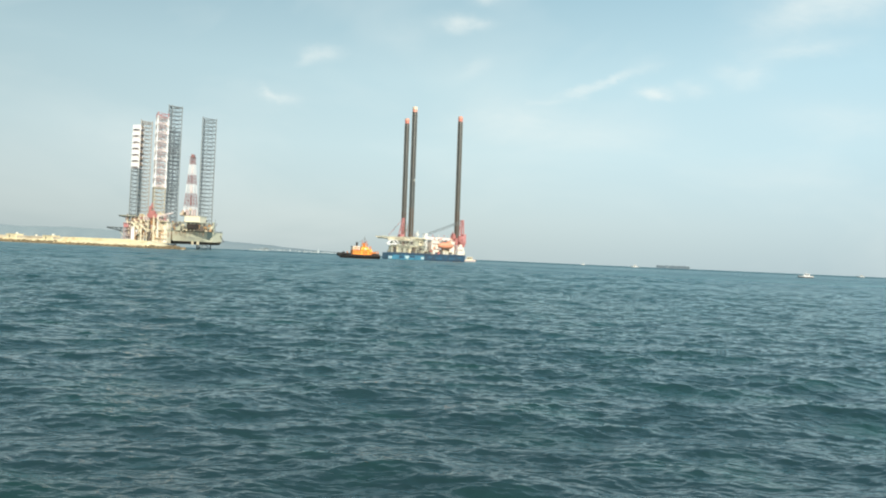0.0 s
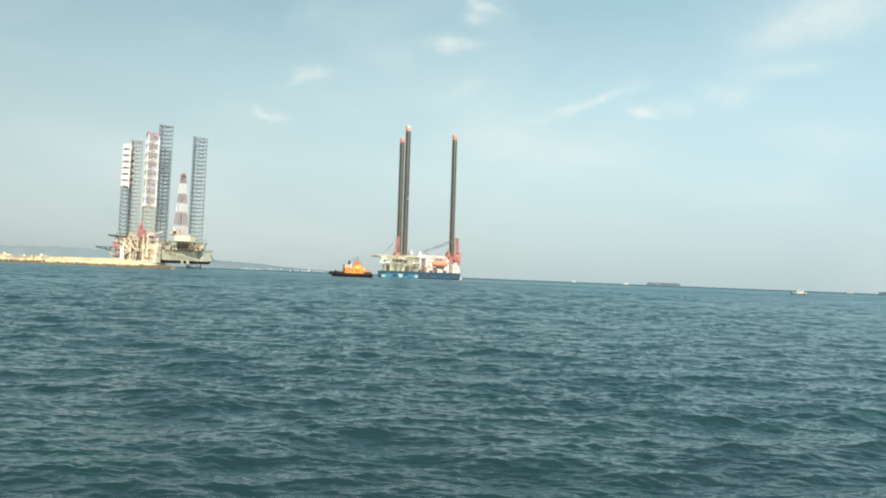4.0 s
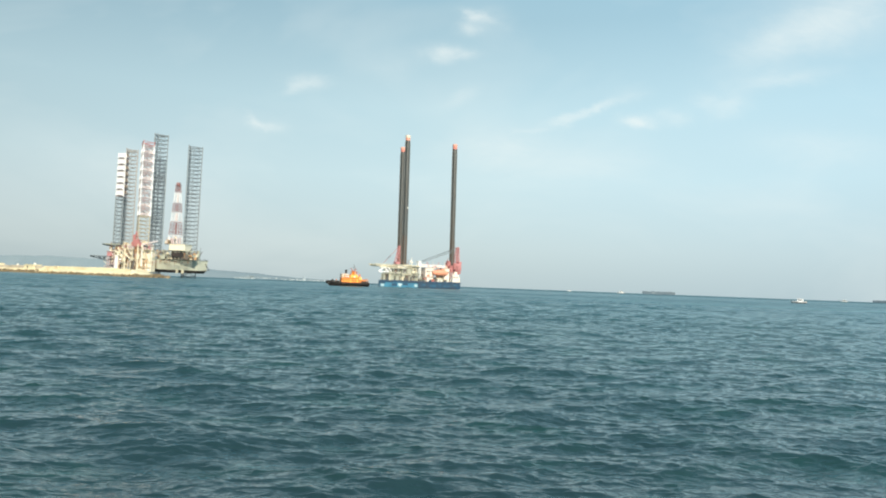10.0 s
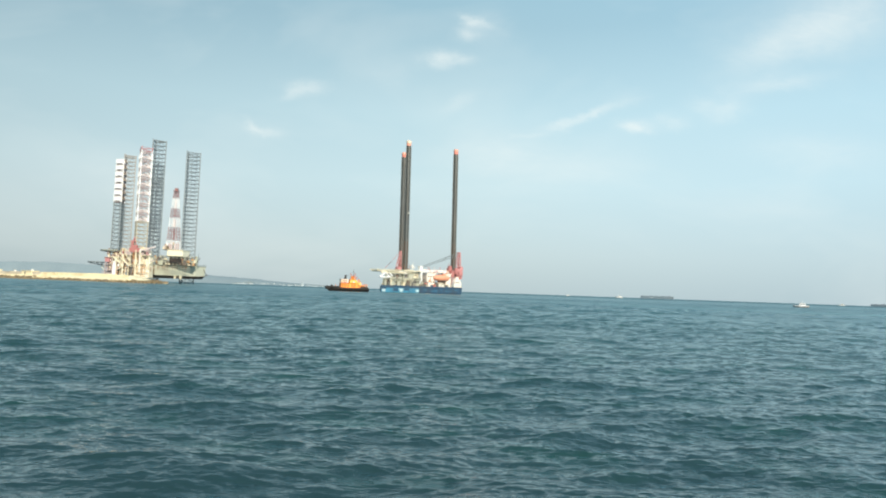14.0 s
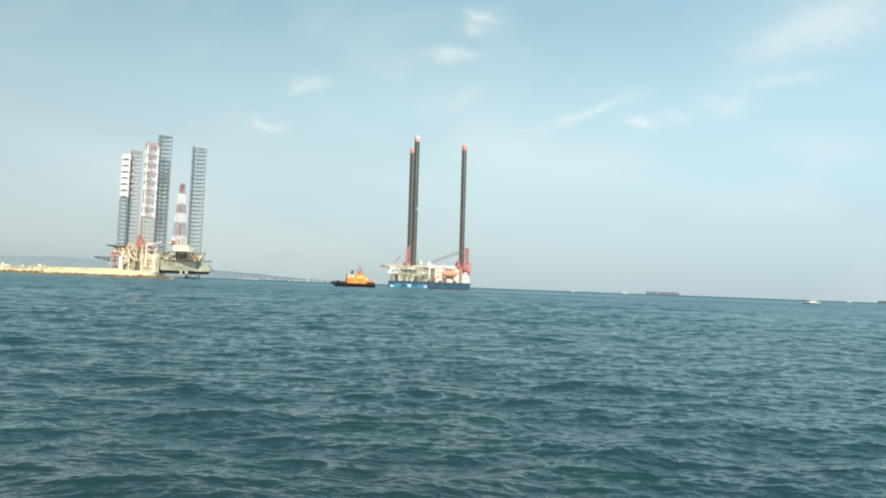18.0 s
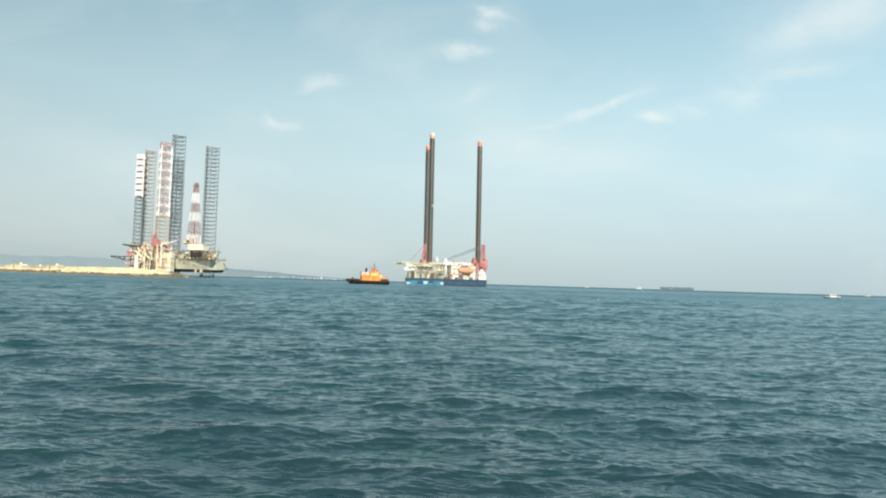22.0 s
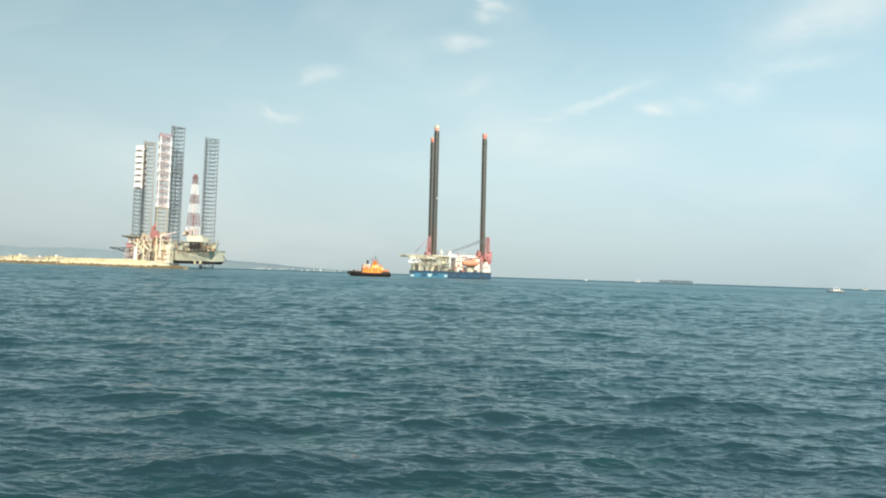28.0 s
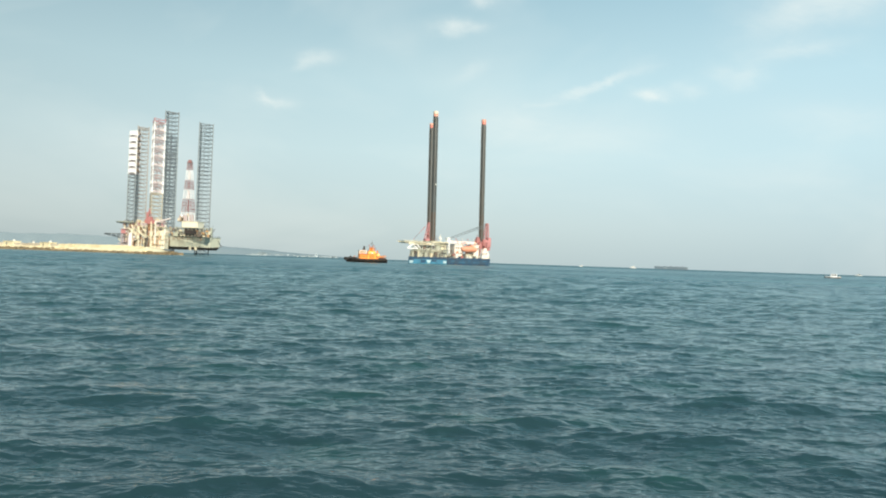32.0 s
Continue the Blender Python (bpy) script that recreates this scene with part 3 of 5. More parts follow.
# ---- moored jack-up rigs behind the breakwater ----
def lattice_leg(rig, x, y, z0, z1, side, turn, steel, clad_from=None, cladding=None, ring=None, top_ring=None, bay=4.0, extra=0.0, stained=False):
    """A three-chord lattice leg standing upright in its rig's space; the upper bays may be painted and close-braced."""
    leg = part("leg", Form().tube((x, y, z0 - 0.4), (x, y, z0), side * 0.55, 10), steel, rig, "upright three-chord lattice leg")
    at = [Vector((x + side * 0.577 * math.cos(turn + i * 2.0944), y + side * 0.577 * math.sin(turn + i * 2.0944), 0)) for i in range(3)]
    up = Vector((0, 0, 1))
    split = clad_from if clad_from else z1
    for i, p in enumerate(at):
        part("chord", Form().tube(p + up * z0, p + up * split, 0.45, 8), steel, leg)
        if clad_from:
            part("chord", Form().tube(p + up * split, p + up * (z1 + (extra if i == 0 else 0)), 0.4, 8), cladding, leg, "white-painted chord")
        else:
            part("chord_tip", Form().tube(p + up * split, p + up * (z1 + 1.0 + (extra if i == 1 else 0)), 0.43, 8), steel, leg)
    bars = Form()
    z = z0
    while z < split - 0.5:
        t = min(z + bay, split)
        for i in range(3):
            p, q = at[i], at[(i + 1) % 3]
            bars.tube(p + up * t, q + up * t, 0.32, 5)
            mid = (p + q) / 2
            bars.tube(p + up * z, mid + up * t, 0.16, 5)
            bars.tube(q + up * z, mid + up * t, 0.16, 5)
        z += bay
    part("bracing", bars, steel, leg, "rungs and diagonal braces")
    if clad_from and top_ring:
        # close-braced bays with bell-shaped plates, open between
        covers = (0.62, 0.50, 0.20, 0.56, 0.58, 0.55, 0.60, 0.56)
        tall = (z1 - clad_from) / len(covers)
        for k, cover in enumerate(covers):
            z = clad_from + k * tall
            top = z + tall * cover
            for i in range(3):
                p, q = at[i], at[(i + 1) % 3]
                n = (q - p).cross(up).normalized() * 0.14
                far = ((p + q) / 2 - Vector((x, y, 0))).x > side * 0.1
                high = z + tall * cover * (0.45 if far else 0.9)
                shape = [(0.03, z + tall * 0.06), (0.30, z + tall * 0.10), (0.5, z + tall * (0.30 if cover > 0.3 else 0.12)), (0.70, z + tall * 0.10), (0.97, z + tall * 0.06),
                         (0.92, z + (high - z) * 0.75), (0.74, high), (0.26, high), (0.08, z + (high - z) * 0.75)]
                ring_pts = [p.lerp(q, s_) + up * h_ for s_, h_ in shape]
                part("leg_panel", Form().loft([[v + n for v in ring_pts], [v - n for v in ring_pts]]), PINKWHITE if far else cladding, leg, "faded pink-white bracket plate" if far else "white bracket plate between the chords")
                part("chord_collar", Form().tube(p + up * (z + 0.2), p + up * top, 0.85, 8, 0.6), cladding, leg, "white collar on the chord")
            rungs = Form()
            for i in range(3):
                p, q = at[i], at[(i + 1) % 3]
                for h_ in (0.02, cover + (1 - cover) * 0.5):
                    rungs.tube(p + up * (z + tall * h_), q + up * (z + tall * h_), 0.3, 5)
                rungs.tube(p + up * (z + tall * cover * 0.7), q + up * (z + tall), 0.22, 5)
                rungs.tube(q + up * (z + tall * cover * 0.7), p + up * (z + tall), 0.22, 5)
                rungs.tube(p + up * (z + tall * cover * 0.7), (p + q) / 2 + up * (z + tall), 0.2, 5)
                rungs.tube((p + q) / 2 + up * z, Vector((x, y, 0)) + up * (z + tall), 0.2, 5)
            part("ring", rungs, ring, leg, "faded pink rungs and braces")
    elif clad_from:
        # overlapping flared skirts, one a bay
        count = max(1, round((z1 - clad_from) / 5.35))
        tall = (z1 - clad_from) / count
        for k in range(count):
            z = clad_from + k * tall
            for i in range(3):
                p, q = at[i], at[(i + 1) % 3]
                n = (q - p).cross(up).normalized()
                if n.dot((p + q) / 2 - Vector((x, y, 0))) < 0:
                    n = -n
                # faces toward +x can take a darker brown panel with a wider gap
                brownish = stained and ((p + q) / 2 - Vector((x, y, 0))).x > side * 0.1
                lo, hi = z + tall * (0.36 if brownish else 0.16), z + tall * 0.99
                outer = [p.lerp(q, -0.05) + up * lo + n * 1.0, p.lerp(q, 0.25) + up * (lo + tall * 0.10) + n * 0.9, p.lerp(q, 0.5) + up * (lo + tall * 0.13) + n * 0.9, p.lerp(q, 0.75) + up * (lo + tall * 0.10) + n * 0.9,
                         p.lerp(q, 1.05) + up * lo + n * 1.0, p.lerp(q, 0.97) + up * (lo + tall * 0.34) + n * 0.5, p.lerp(q, 0.88) + up * hi + n * 0.1, p.lerp(q, 0.12) + up * hi + n * 0.1, p.lerp(q, 0.03) + up * (lo + tall * 0.34) + n * 0.5]
                part("leg_panel", Form().loft([outer, [v - n * 0.12 for v in outer]]), BROWNPANEL if brownish else cladding, leg, "brown panel between the chords" if brownish else "white flared panel between the chords")
            rungs = Form()
            for i in range(3):
                p, q = at[i], at[(i + 1) % 3]
                rungs.tube(p + up * (z + 0.25), q + up * (z + 0.25), 0.30, 6)
                rungs.tube(p + up * (z + 1.1), q + up * (z + 1.1), 0.24, 6)
                rungs.tube(p + up * z, q + up * (z + tall * 0.4), 0.16, 5).tube(q + up * z, p + up * (z + tall * 0.4), 0.16, 5)
            part("ring", rungs, ring, leg, "faded rusty ring of rungs")
    if clad_from:
        if top_ring:
            cap = Form()
            for i in range(3):
                cap.tube(at[i] + up * (z1 - 0.2), at[(i + 1) % 3] + up * (z1 - 0.2), 0.3, 6)
                cap.tube(at[i] + up * (z1 + 2.2), at[(i + 1) % 3] + up * (z1 + 2.2), 0.2, 6)
                cap.tube(at[i] + up * (z1 - 0.2), at[i] + up * (z1 + (3.2, 1.6, 2.6)[i]), 0.36, 6)
                cap.tube(at[i] + up * (z1 - 0.2), at[(i + 1) % 3] + up * (z1 + 2.2), 0.16, 5)
            part("leg_top", cap, top_ring, leg, "faded red leg top")
    return leg


def place(az, d, origin):
    x, y, _ = bearing(az, d)
    return x - origin[0], y - origin[1]


def clutter(parent, seed, count, box_, mats, name="deck_unit", small=1.0):
    """Deck machinery: housings with lids, and upright pipes, each a part of its own."""
    r = random.Random(seed)
    x0, x1, y0, y1, z = box_
    for i in range(count):
        x, y = r.uniform(x0, x1), r.uniform(y0, y1)
        w, d, h = r.uniform(1.2, 3.6) * small, r.uniform(1.5, 3) * small, r.uniform(1.2, 4.2) * small
        f = Form().box(x - w / 2, x + w / 2, y - d / 2, y + d / 2, z, z + h, 0.15)
        f.box(x - w / 2 - 0.1, x + w / 2 + 0.1, y - d / 2 - 0.1, y + d / 2 + 0.1, z + h, z + h + 0.18)
        if r.random() < 0.5:
            f.tube((x, y, z + h), (x, y, z + h + r.uniform(0.8, 2.5) * small), 0.18, 6)
        part(name, f, r.choice(mats), parent)


PALEBEIGE = paint("pale_beige_steel", (0.64, 0.62, 0.56), (0.50, 0.45, 0.38), 0.1, 0.6)


def make_rig_beige():
    """The nearer rig: rust-stained beige with white-banded legs."""
    o = bearing(-25.6, 600)
    rig = thing("jackup_rig", pose(o[0], o[1], 0), "rust-stained beige jack-up rig with white banded lattice legs", "oil rig", "jack-up rigs by the breakwater")

    def at(az, d):
        return place(az, d, o)

    ax, ay = at(-26.53, 597)
    bx, by = at(-26.08, 626)
    cx, cy = at(-24.88, 594)
    lattice_leg(rig, ax, ay, -2, 100.4, 7.8, -0.89, GREY, 64.5, FRESHWHITE, PALEPINK, stained=True, bay=3.2)
    lattice_leg(rig, bx, by, -2, 108.6, 9.3, 0.3, PALELEG, bay=3.3)
    lattice_leg(rig, cx - 1.2, cy, -2, 109.3, 10.1, 0.55, LEGGREEN, 50, FRESHWHITE, PALEPINK, ROSE, bay=3.2)
    hull = Form().prism([(ax - 5, ay - 4), (cx + 9, cy - 5), (cx + 10, cy + 8), (bx + 7, by + 8), (bx - 8, by + 8), (ax - 8, ay + 6)], 7.5, 14.5)
    part("hull", hull, SHADYBEIGE, rig, "rust-stained beige hull in a shade-darkened colour, raised above the water")
    for (x, y), w, h in (((ax, ay), 6.2, 21.5), ((bx, by), 6.6, 21.5), ((cx, cy), 6.6, 23)):
        for k in range(3):
            a = 0.75 + k * 2.0944
            px, py = x + 6.3 * math.cos(a), y + 6.3 * math.sin(a)
            part("jack_case", Form().box(px - 1.3, px + 1.3, py - 1.3, py + 1.3, 14.5, h, 0.3), BEIGE, rig)
        f = Form()
        rail(f, [(x - w, y - w, h - 3), (x + w, y - w, h - 3), (x + w, y + w, h - 3), (x - w, y + w, h - 3), (x - w, y - w, h - 3)], 1.2, 2.5, 0.08)
        part("guard_rail", f, RUST, rig)
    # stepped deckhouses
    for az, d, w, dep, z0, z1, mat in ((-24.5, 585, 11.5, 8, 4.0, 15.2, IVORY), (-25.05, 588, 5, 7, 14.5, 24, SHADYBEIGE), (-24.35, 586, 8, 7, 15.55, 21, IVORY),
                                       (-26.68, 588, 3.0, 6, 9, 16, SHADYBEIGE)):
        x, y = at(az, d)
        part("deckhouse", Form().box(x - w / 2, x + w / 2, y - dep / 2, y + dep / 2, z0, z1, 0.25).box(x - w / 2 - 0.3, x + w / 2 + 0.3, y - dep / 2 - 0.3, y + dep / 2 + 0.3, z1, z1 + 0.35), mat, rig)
        k = 0
        while 1.2 + k * 1.8 < w - 0.8:
            part("window", Form().box(x - w / 2 + 0.8 + k * 1.8, x - w / 2 + 1.7 + k * 1.8, y - dep / 2 - 0.06, y - dep / 2 + 0.1, z1 - 2.2, z1 - 1.2), GLASS, rig)
            k += 1
    # galleries, stairs and pipe runs on the big deckhouse
    x, y = at(-24.5, 585)
    y -= 4
    for z in (7.2, 11.0):
        part("gallery", Form().box(x - 5.8, x + 5.8, y - 1.1, y - 0.02, z, z + 0.22), CREAM, rig)
        f = Form()
        rail(f, [(x - 5.8, y - 1.05, z + 0.22), (x + 5.8, y - 1.05, z + 0.22)], 1.1, 1.6, 0.07)
        part("guard_rail", f, OCHRE, rig)
    r = random.Random(52)
    for k in range(16):
        px = x - 5.4 + 10.8 * k / 15 + r.uniform(-0.2, 0.2)
        part("pipe", Form().tube((px, y - 0.35, r.uniform(4, 7)), (px, y - 0.35, r.uniform(10, 19)), r.uniform(0.12, 0.3), 6), r.choice((OCHRE, CREAM, IVORY, FRESHWHITE, RUST)), rig)
    part("stair", Form().tube((x - 3.5, y - 0.9, 7.4), (x - 0.5, y - 0.9, 11.0), 0.2, 5).tube((x + 0.8, y - 0.9, 11.2), (x + 3.8, y - 0.9, 15.0), 0.2, 5), OCHRE, rig)
    # open braced frames between the deckhouses
    for az0, az1, z0, z1 in ((-26.6, -26.1, 3, 18), (-26.05, -25.55, 3, 21), (-24.9, -24.55, 14.5, 24)):
        xa, ya = at(az0, 584)
        xb, _ = at(az1, 584)
        for k in range(2):
            for j, x in enumerate((xa, (xa + xb) / 2, xb)):
                part("post", Form().box(x - 0.32, x + 0.32, ya + k * 5 - 0.32, ya + k * 5 + 0.32, z0, z1, 0.08), (CREAM, OCHRE, CREAM)[j] if k == 0 else RUST, rig)
        n = max(2, round((z1 - z0) / 5))
        for i in range(n):
            a, b = z0 + (z1 - z0) * i / n, z0 + (z1 - z0) * (i + 1) / n
            p, q = (xa, xb) if i % 2 else (xb, xa)
            part("brace", Form().tube((p, ya, a), (q, ya, b), 0.30, 6), OCHRE if i % 2 else CREAM, rig)
            part("floor_grating", Form().box(xa - 0.5, xb + 0.5, ya - 0.5, ya + 5.5, b - 0.3, b), RUST if i % 2 else SHADYBEIGE, rig)
    x, y = at(-25.4, 584)
    part("column", Form().tube((x, y, 3), (x, y, 23), 1.7, 12), DARKGREY, rig, "dark upright column", True)
    # helidecks out to the side
    for az, d, rad, z in ((-26.95, 586, 7.4, 24.4), (-27.9, 588, 5.8, 14.7)):
        x, y = at(az, d)
        oct_ = [(x + rad * math.cos(0.39 + k * 0.7854), y + rad * math.sin(0.39 + k * 0.7854)) for k in range(8)]
        part("helideck", Form().prism(oct_, z, z + 0.7, 0.03), GREENGREY if z > 20 else GREY, rig, "flat grey helideck")
        t = Form()
        for k in range(0, 8, 1):
            t.tube((oct_[k][0], oct_[k][1], z), (x + 3.5, y + 2, z - 2.2), 0.22, 5)
        t.tube((x + 3.5, y + 2, z - 2.4), (x + 9, y + 5, z - 2.6), 0.6, 6)
        part("truss", t, GREY, rig)
    # bracing struts and cranes
    for a0, z0, a1, z1 in ((-26.5, 10, -25.6, 21), (-26.2, 21, -25.7, 11), (-26.65, 19, -26.1, 20), (-25.6, 9, -25.2, 19)):
        p, q = at(a0, 584), at(a1, 584)
        part("strut", Form().tube((*p, z0), (*q, z1), 0.55, 6), CREAM, rig, "pale diagonal strut")
    for a0, z0, a1, z1 in ((-26.55, 21.5, -25.95, 9), (-26.3, 23.5, -25.75, 14), (-26.75, 14, -26.25, 22), (-25.95, 23, -25.6, 17), (-24.95, 25, -24.5, 16)):
        p, q = at(a0, 580), at(a1, 580)
        part("strut", Form().tube((*p, z0), (*q, z1), 0.42, 6), CREAM, rig, "cream raking strut")
    # rows of thin pipes, ladders and stays about the decks
    r = random.Random(44)
    for k in range(90):
        az = r.uniform(-27.15, -24.0)
        px, py = at(az, 582 + r.uniform(-1.5, 3))
        z = r.uniform(4, 22) if k % 3 else r.uniform(14, 24)
        lean = r.choice((0, 0, 0, r.uniform(-4, 4), r.uniform(-5, 5)))
        tall = r.uniform(3, 8) if lean == 0 else r.uniform(1, 5)
        part("pipe", Form().tube((px, py, z), (px + lean, py, min(z + tall, 29)), r.uniform(0.14, 0.42), 6), r.choice((CREAM, CREAM, PALEPINK, PALEBEIGE, RUST, SHADYBEIGE, WHITE, DARKGREY)), rig)
    for az in (-27.25, -27.1, -26.95, -26.8):
        px, py = at(az, 583)
        part("post", Form().box(px - 0.35, px + 0.35, py - 0.35, py + 0.35, 3.5, 19.5), PALEPINK, rig)
    for z in (8.5, 13.5, 19):
        (px, py), (qx, qy) = at(-27.3, 583), at(-26.75, 583)
        part("floor_grating", Form().box(px, qx, py - 0.8, py + 3, z, z + 0.35), PALEPINK, rig)
    # white column with raking struts, and a red pump house by the side deck
    x, y = at(-26.64, 581)
    part("column", Form().tube((x, y, 4), (x, y, 15.6), 1.25, 12).tube((x, y, 15.6), (x, y, 16.2), 1.6, 12), FRESHWHITE, rig, "stout white column", True)
    for a0, z0, a1, z1 in ((-26.77, 19.8, -26.0, 12.2), (-26.40, 20.6, -25.66, 13.8)):
        p, q = at(a0, 580), at(a1, 580)
        part("strut", Form().tube((*p, z0), (*q, z1), 0.50, 8), IVORY, rig, "thick ivory raking strut")
    x, y = at(-27.1, 582)
    part("pump_house", Form().box(x - 1.7, x + 1.7, y - 1.5, y + 1.5, 15.4, 18.2, 0.2).box(x - 1.9, x + 1.9, y - 1.7, y + 1.7, 18.2, 18.45), ROSE, rig, "small faded red pump house")
    r = random.Random(61)
    for k in range(46):
        px, py = at(r.uniform(-26.6, -24.9), 582 + r.uniform(-1.0, 2.0))
        z = r.uniform(12, 24)
        w, h = r.uniform(0.5, 2.0), r.uniform(0.4, 1.6)
        part("deck_gear", Form().box(px - w / 2, px + w / 2, py - 0.6, py + 0.6, z, z + h, 0.08).tube((px, py, min(z - 1.5, 14.5)), (px, py, z), 0.18, 5), r.choice((OCHRE, CREAM, FRESHWHITE, ROSE, OCHRE, RUST, PALEPINK)), rig)
    x, y = at(-25.3, 583)
    part("crane_pedestal", Form().tube((x, y, 14.5), (x, y, 25), 1.3, 10), RUST, rig)
    f = Form().box(x - 3.4, x + 4.4, y - 1.6, y + 1.6, 24.2, 27.6, 0.4).box(x - 2.4, x + 2.6, y - 1.4, y + 1.4, 27.6, 29.8, 0.4).box(x - 4.4, x - 2.2, y - 1.2, y + 1.2, 23.5, 25.6, 0.3)
    f.box(x - 2.5, x - 1.0, y - 0.7, y + 0.7, 29.8, 33.6, 0.2)
    f.tube((x - 1.4, y - 1, 29), (x - 0.3, y, 36.5), 0.36, 5).tube((x - 1.4, y + 1, 29), (x - 0.3, y, 36.5), 0.36, 5).tube((x + 1.6, y, 29), (x - 0.3, y, 36.5), 0.36, 5)
    part("crane", f, DULLRED, rig, "red pedestal crane")
    f = Form()
    p, q = Vector((x + 3.5, y, 24.8)), Vector((x + 17.5, y - 1, 28.6))
    for dy_, dz_ in ((-0.6, 0), (0.6, 0), (0, 1.1)):
        f.tube(p + Vector((0, dy_, dz_)), q + Vector((0, dy_ * 0.4, dz_ * 0.5)), 0.26, 5)
    for k in range(12):
        a, b = p.lerp(q, k / 12), p.lerp(q, (k + 1) / 12)
        f.tube(a + Vector((0, -0.5, 0)), b + Vector((0, 0, 0.9)), 0.1, 4)
        f.tube(a + Vector((0, 0.5, 0)), b + Vector((0, 0, 0.9)), 0.1, 4)
    part("crane_boom", f, PINKWHITE, rig, "pale pink lattice boom lowered to its rest")
    # upper pipe decks: slabs on posts with plant on them
    for az, w, z in ((-26.45, 9, 19.5), (-25.75, 8, 21.5), (-24.6, 12, 21.6)):
        x, y = at(az, 583)
        part("pipe_deck", Form().box(x - w / 2, x + w / 2, y - 3, y + 3, z, z + 0.4), CREAM, rig)
        for s in (-1, 1):
            part("post", Form().box(x + s * w * 0.45 - 0.3, x + s * w * 0.45 + 0.3, y - 2.8, y - 2.2, z - 9, z), CREAM, rig)
        f = Form()
        rail(f, [(x - w / 2, y - 3, z + 0.4), (x + w / 2, y - 3, z + 0.4)], 1.2, 1.6, 0.09)
        part("guard_rail", f, PALEPINK, rig)
        clutter(rig, int(-az * 100), 6, (x - w / 2 + 1, x + w / 2 - 1, y - 2, y + 2, z + 0.4), [CREAM, SHADYBEIGE, PALEPINK, WHITE, RUST, ROSE], "plant_unit", 0.75)
    for az, z0, z1 in ((-26.55, 3, 19), (-26.05, 3, 22), (-25.15, 3, 26), (-24.85, 8, 27), (-24.15, 4, 24)):
        x, y = at(az, 581)
        part("riser", Form().tube((x, y, z0), (x, y, z1), 0.7, 8), CREAM if az < -25 else WHITE, rig, "pale upright pipe")
    for k, (az, z) in enumerate(((-26.3, 22), (-25.9, 24), (-25.0, 24.5), (-24.7, 26), (-24.35, 25))):
        x, y = at(az, 586)
        clutter(rig, 70 + k, 5, (x - 2.5, x + 2.5, y - 2, y + 2, z), [CREAM, PALEPINK, BEIGE, CREAM, PALEBEIGE], "plant_unit", 0.8)
        part("plant_deck", Form().box(x - 3.2, x + 3.2, y - 3, y + 3, z - 0.4, z).box(x - 0.4, x + 0.4, y - 0.4, y + 0.4, 14.5, z - 0.4), PALEBEIGE, rig)
    clutter(rig, 21, 26, (at(-26.8, 590)[0], at(-24.2, 590)[0], at(-25, 584)[1] - 3, at(-25, 600)[1], 14.5), [BEIGE, RUST, CREAM, REDBROWN, CREAM])


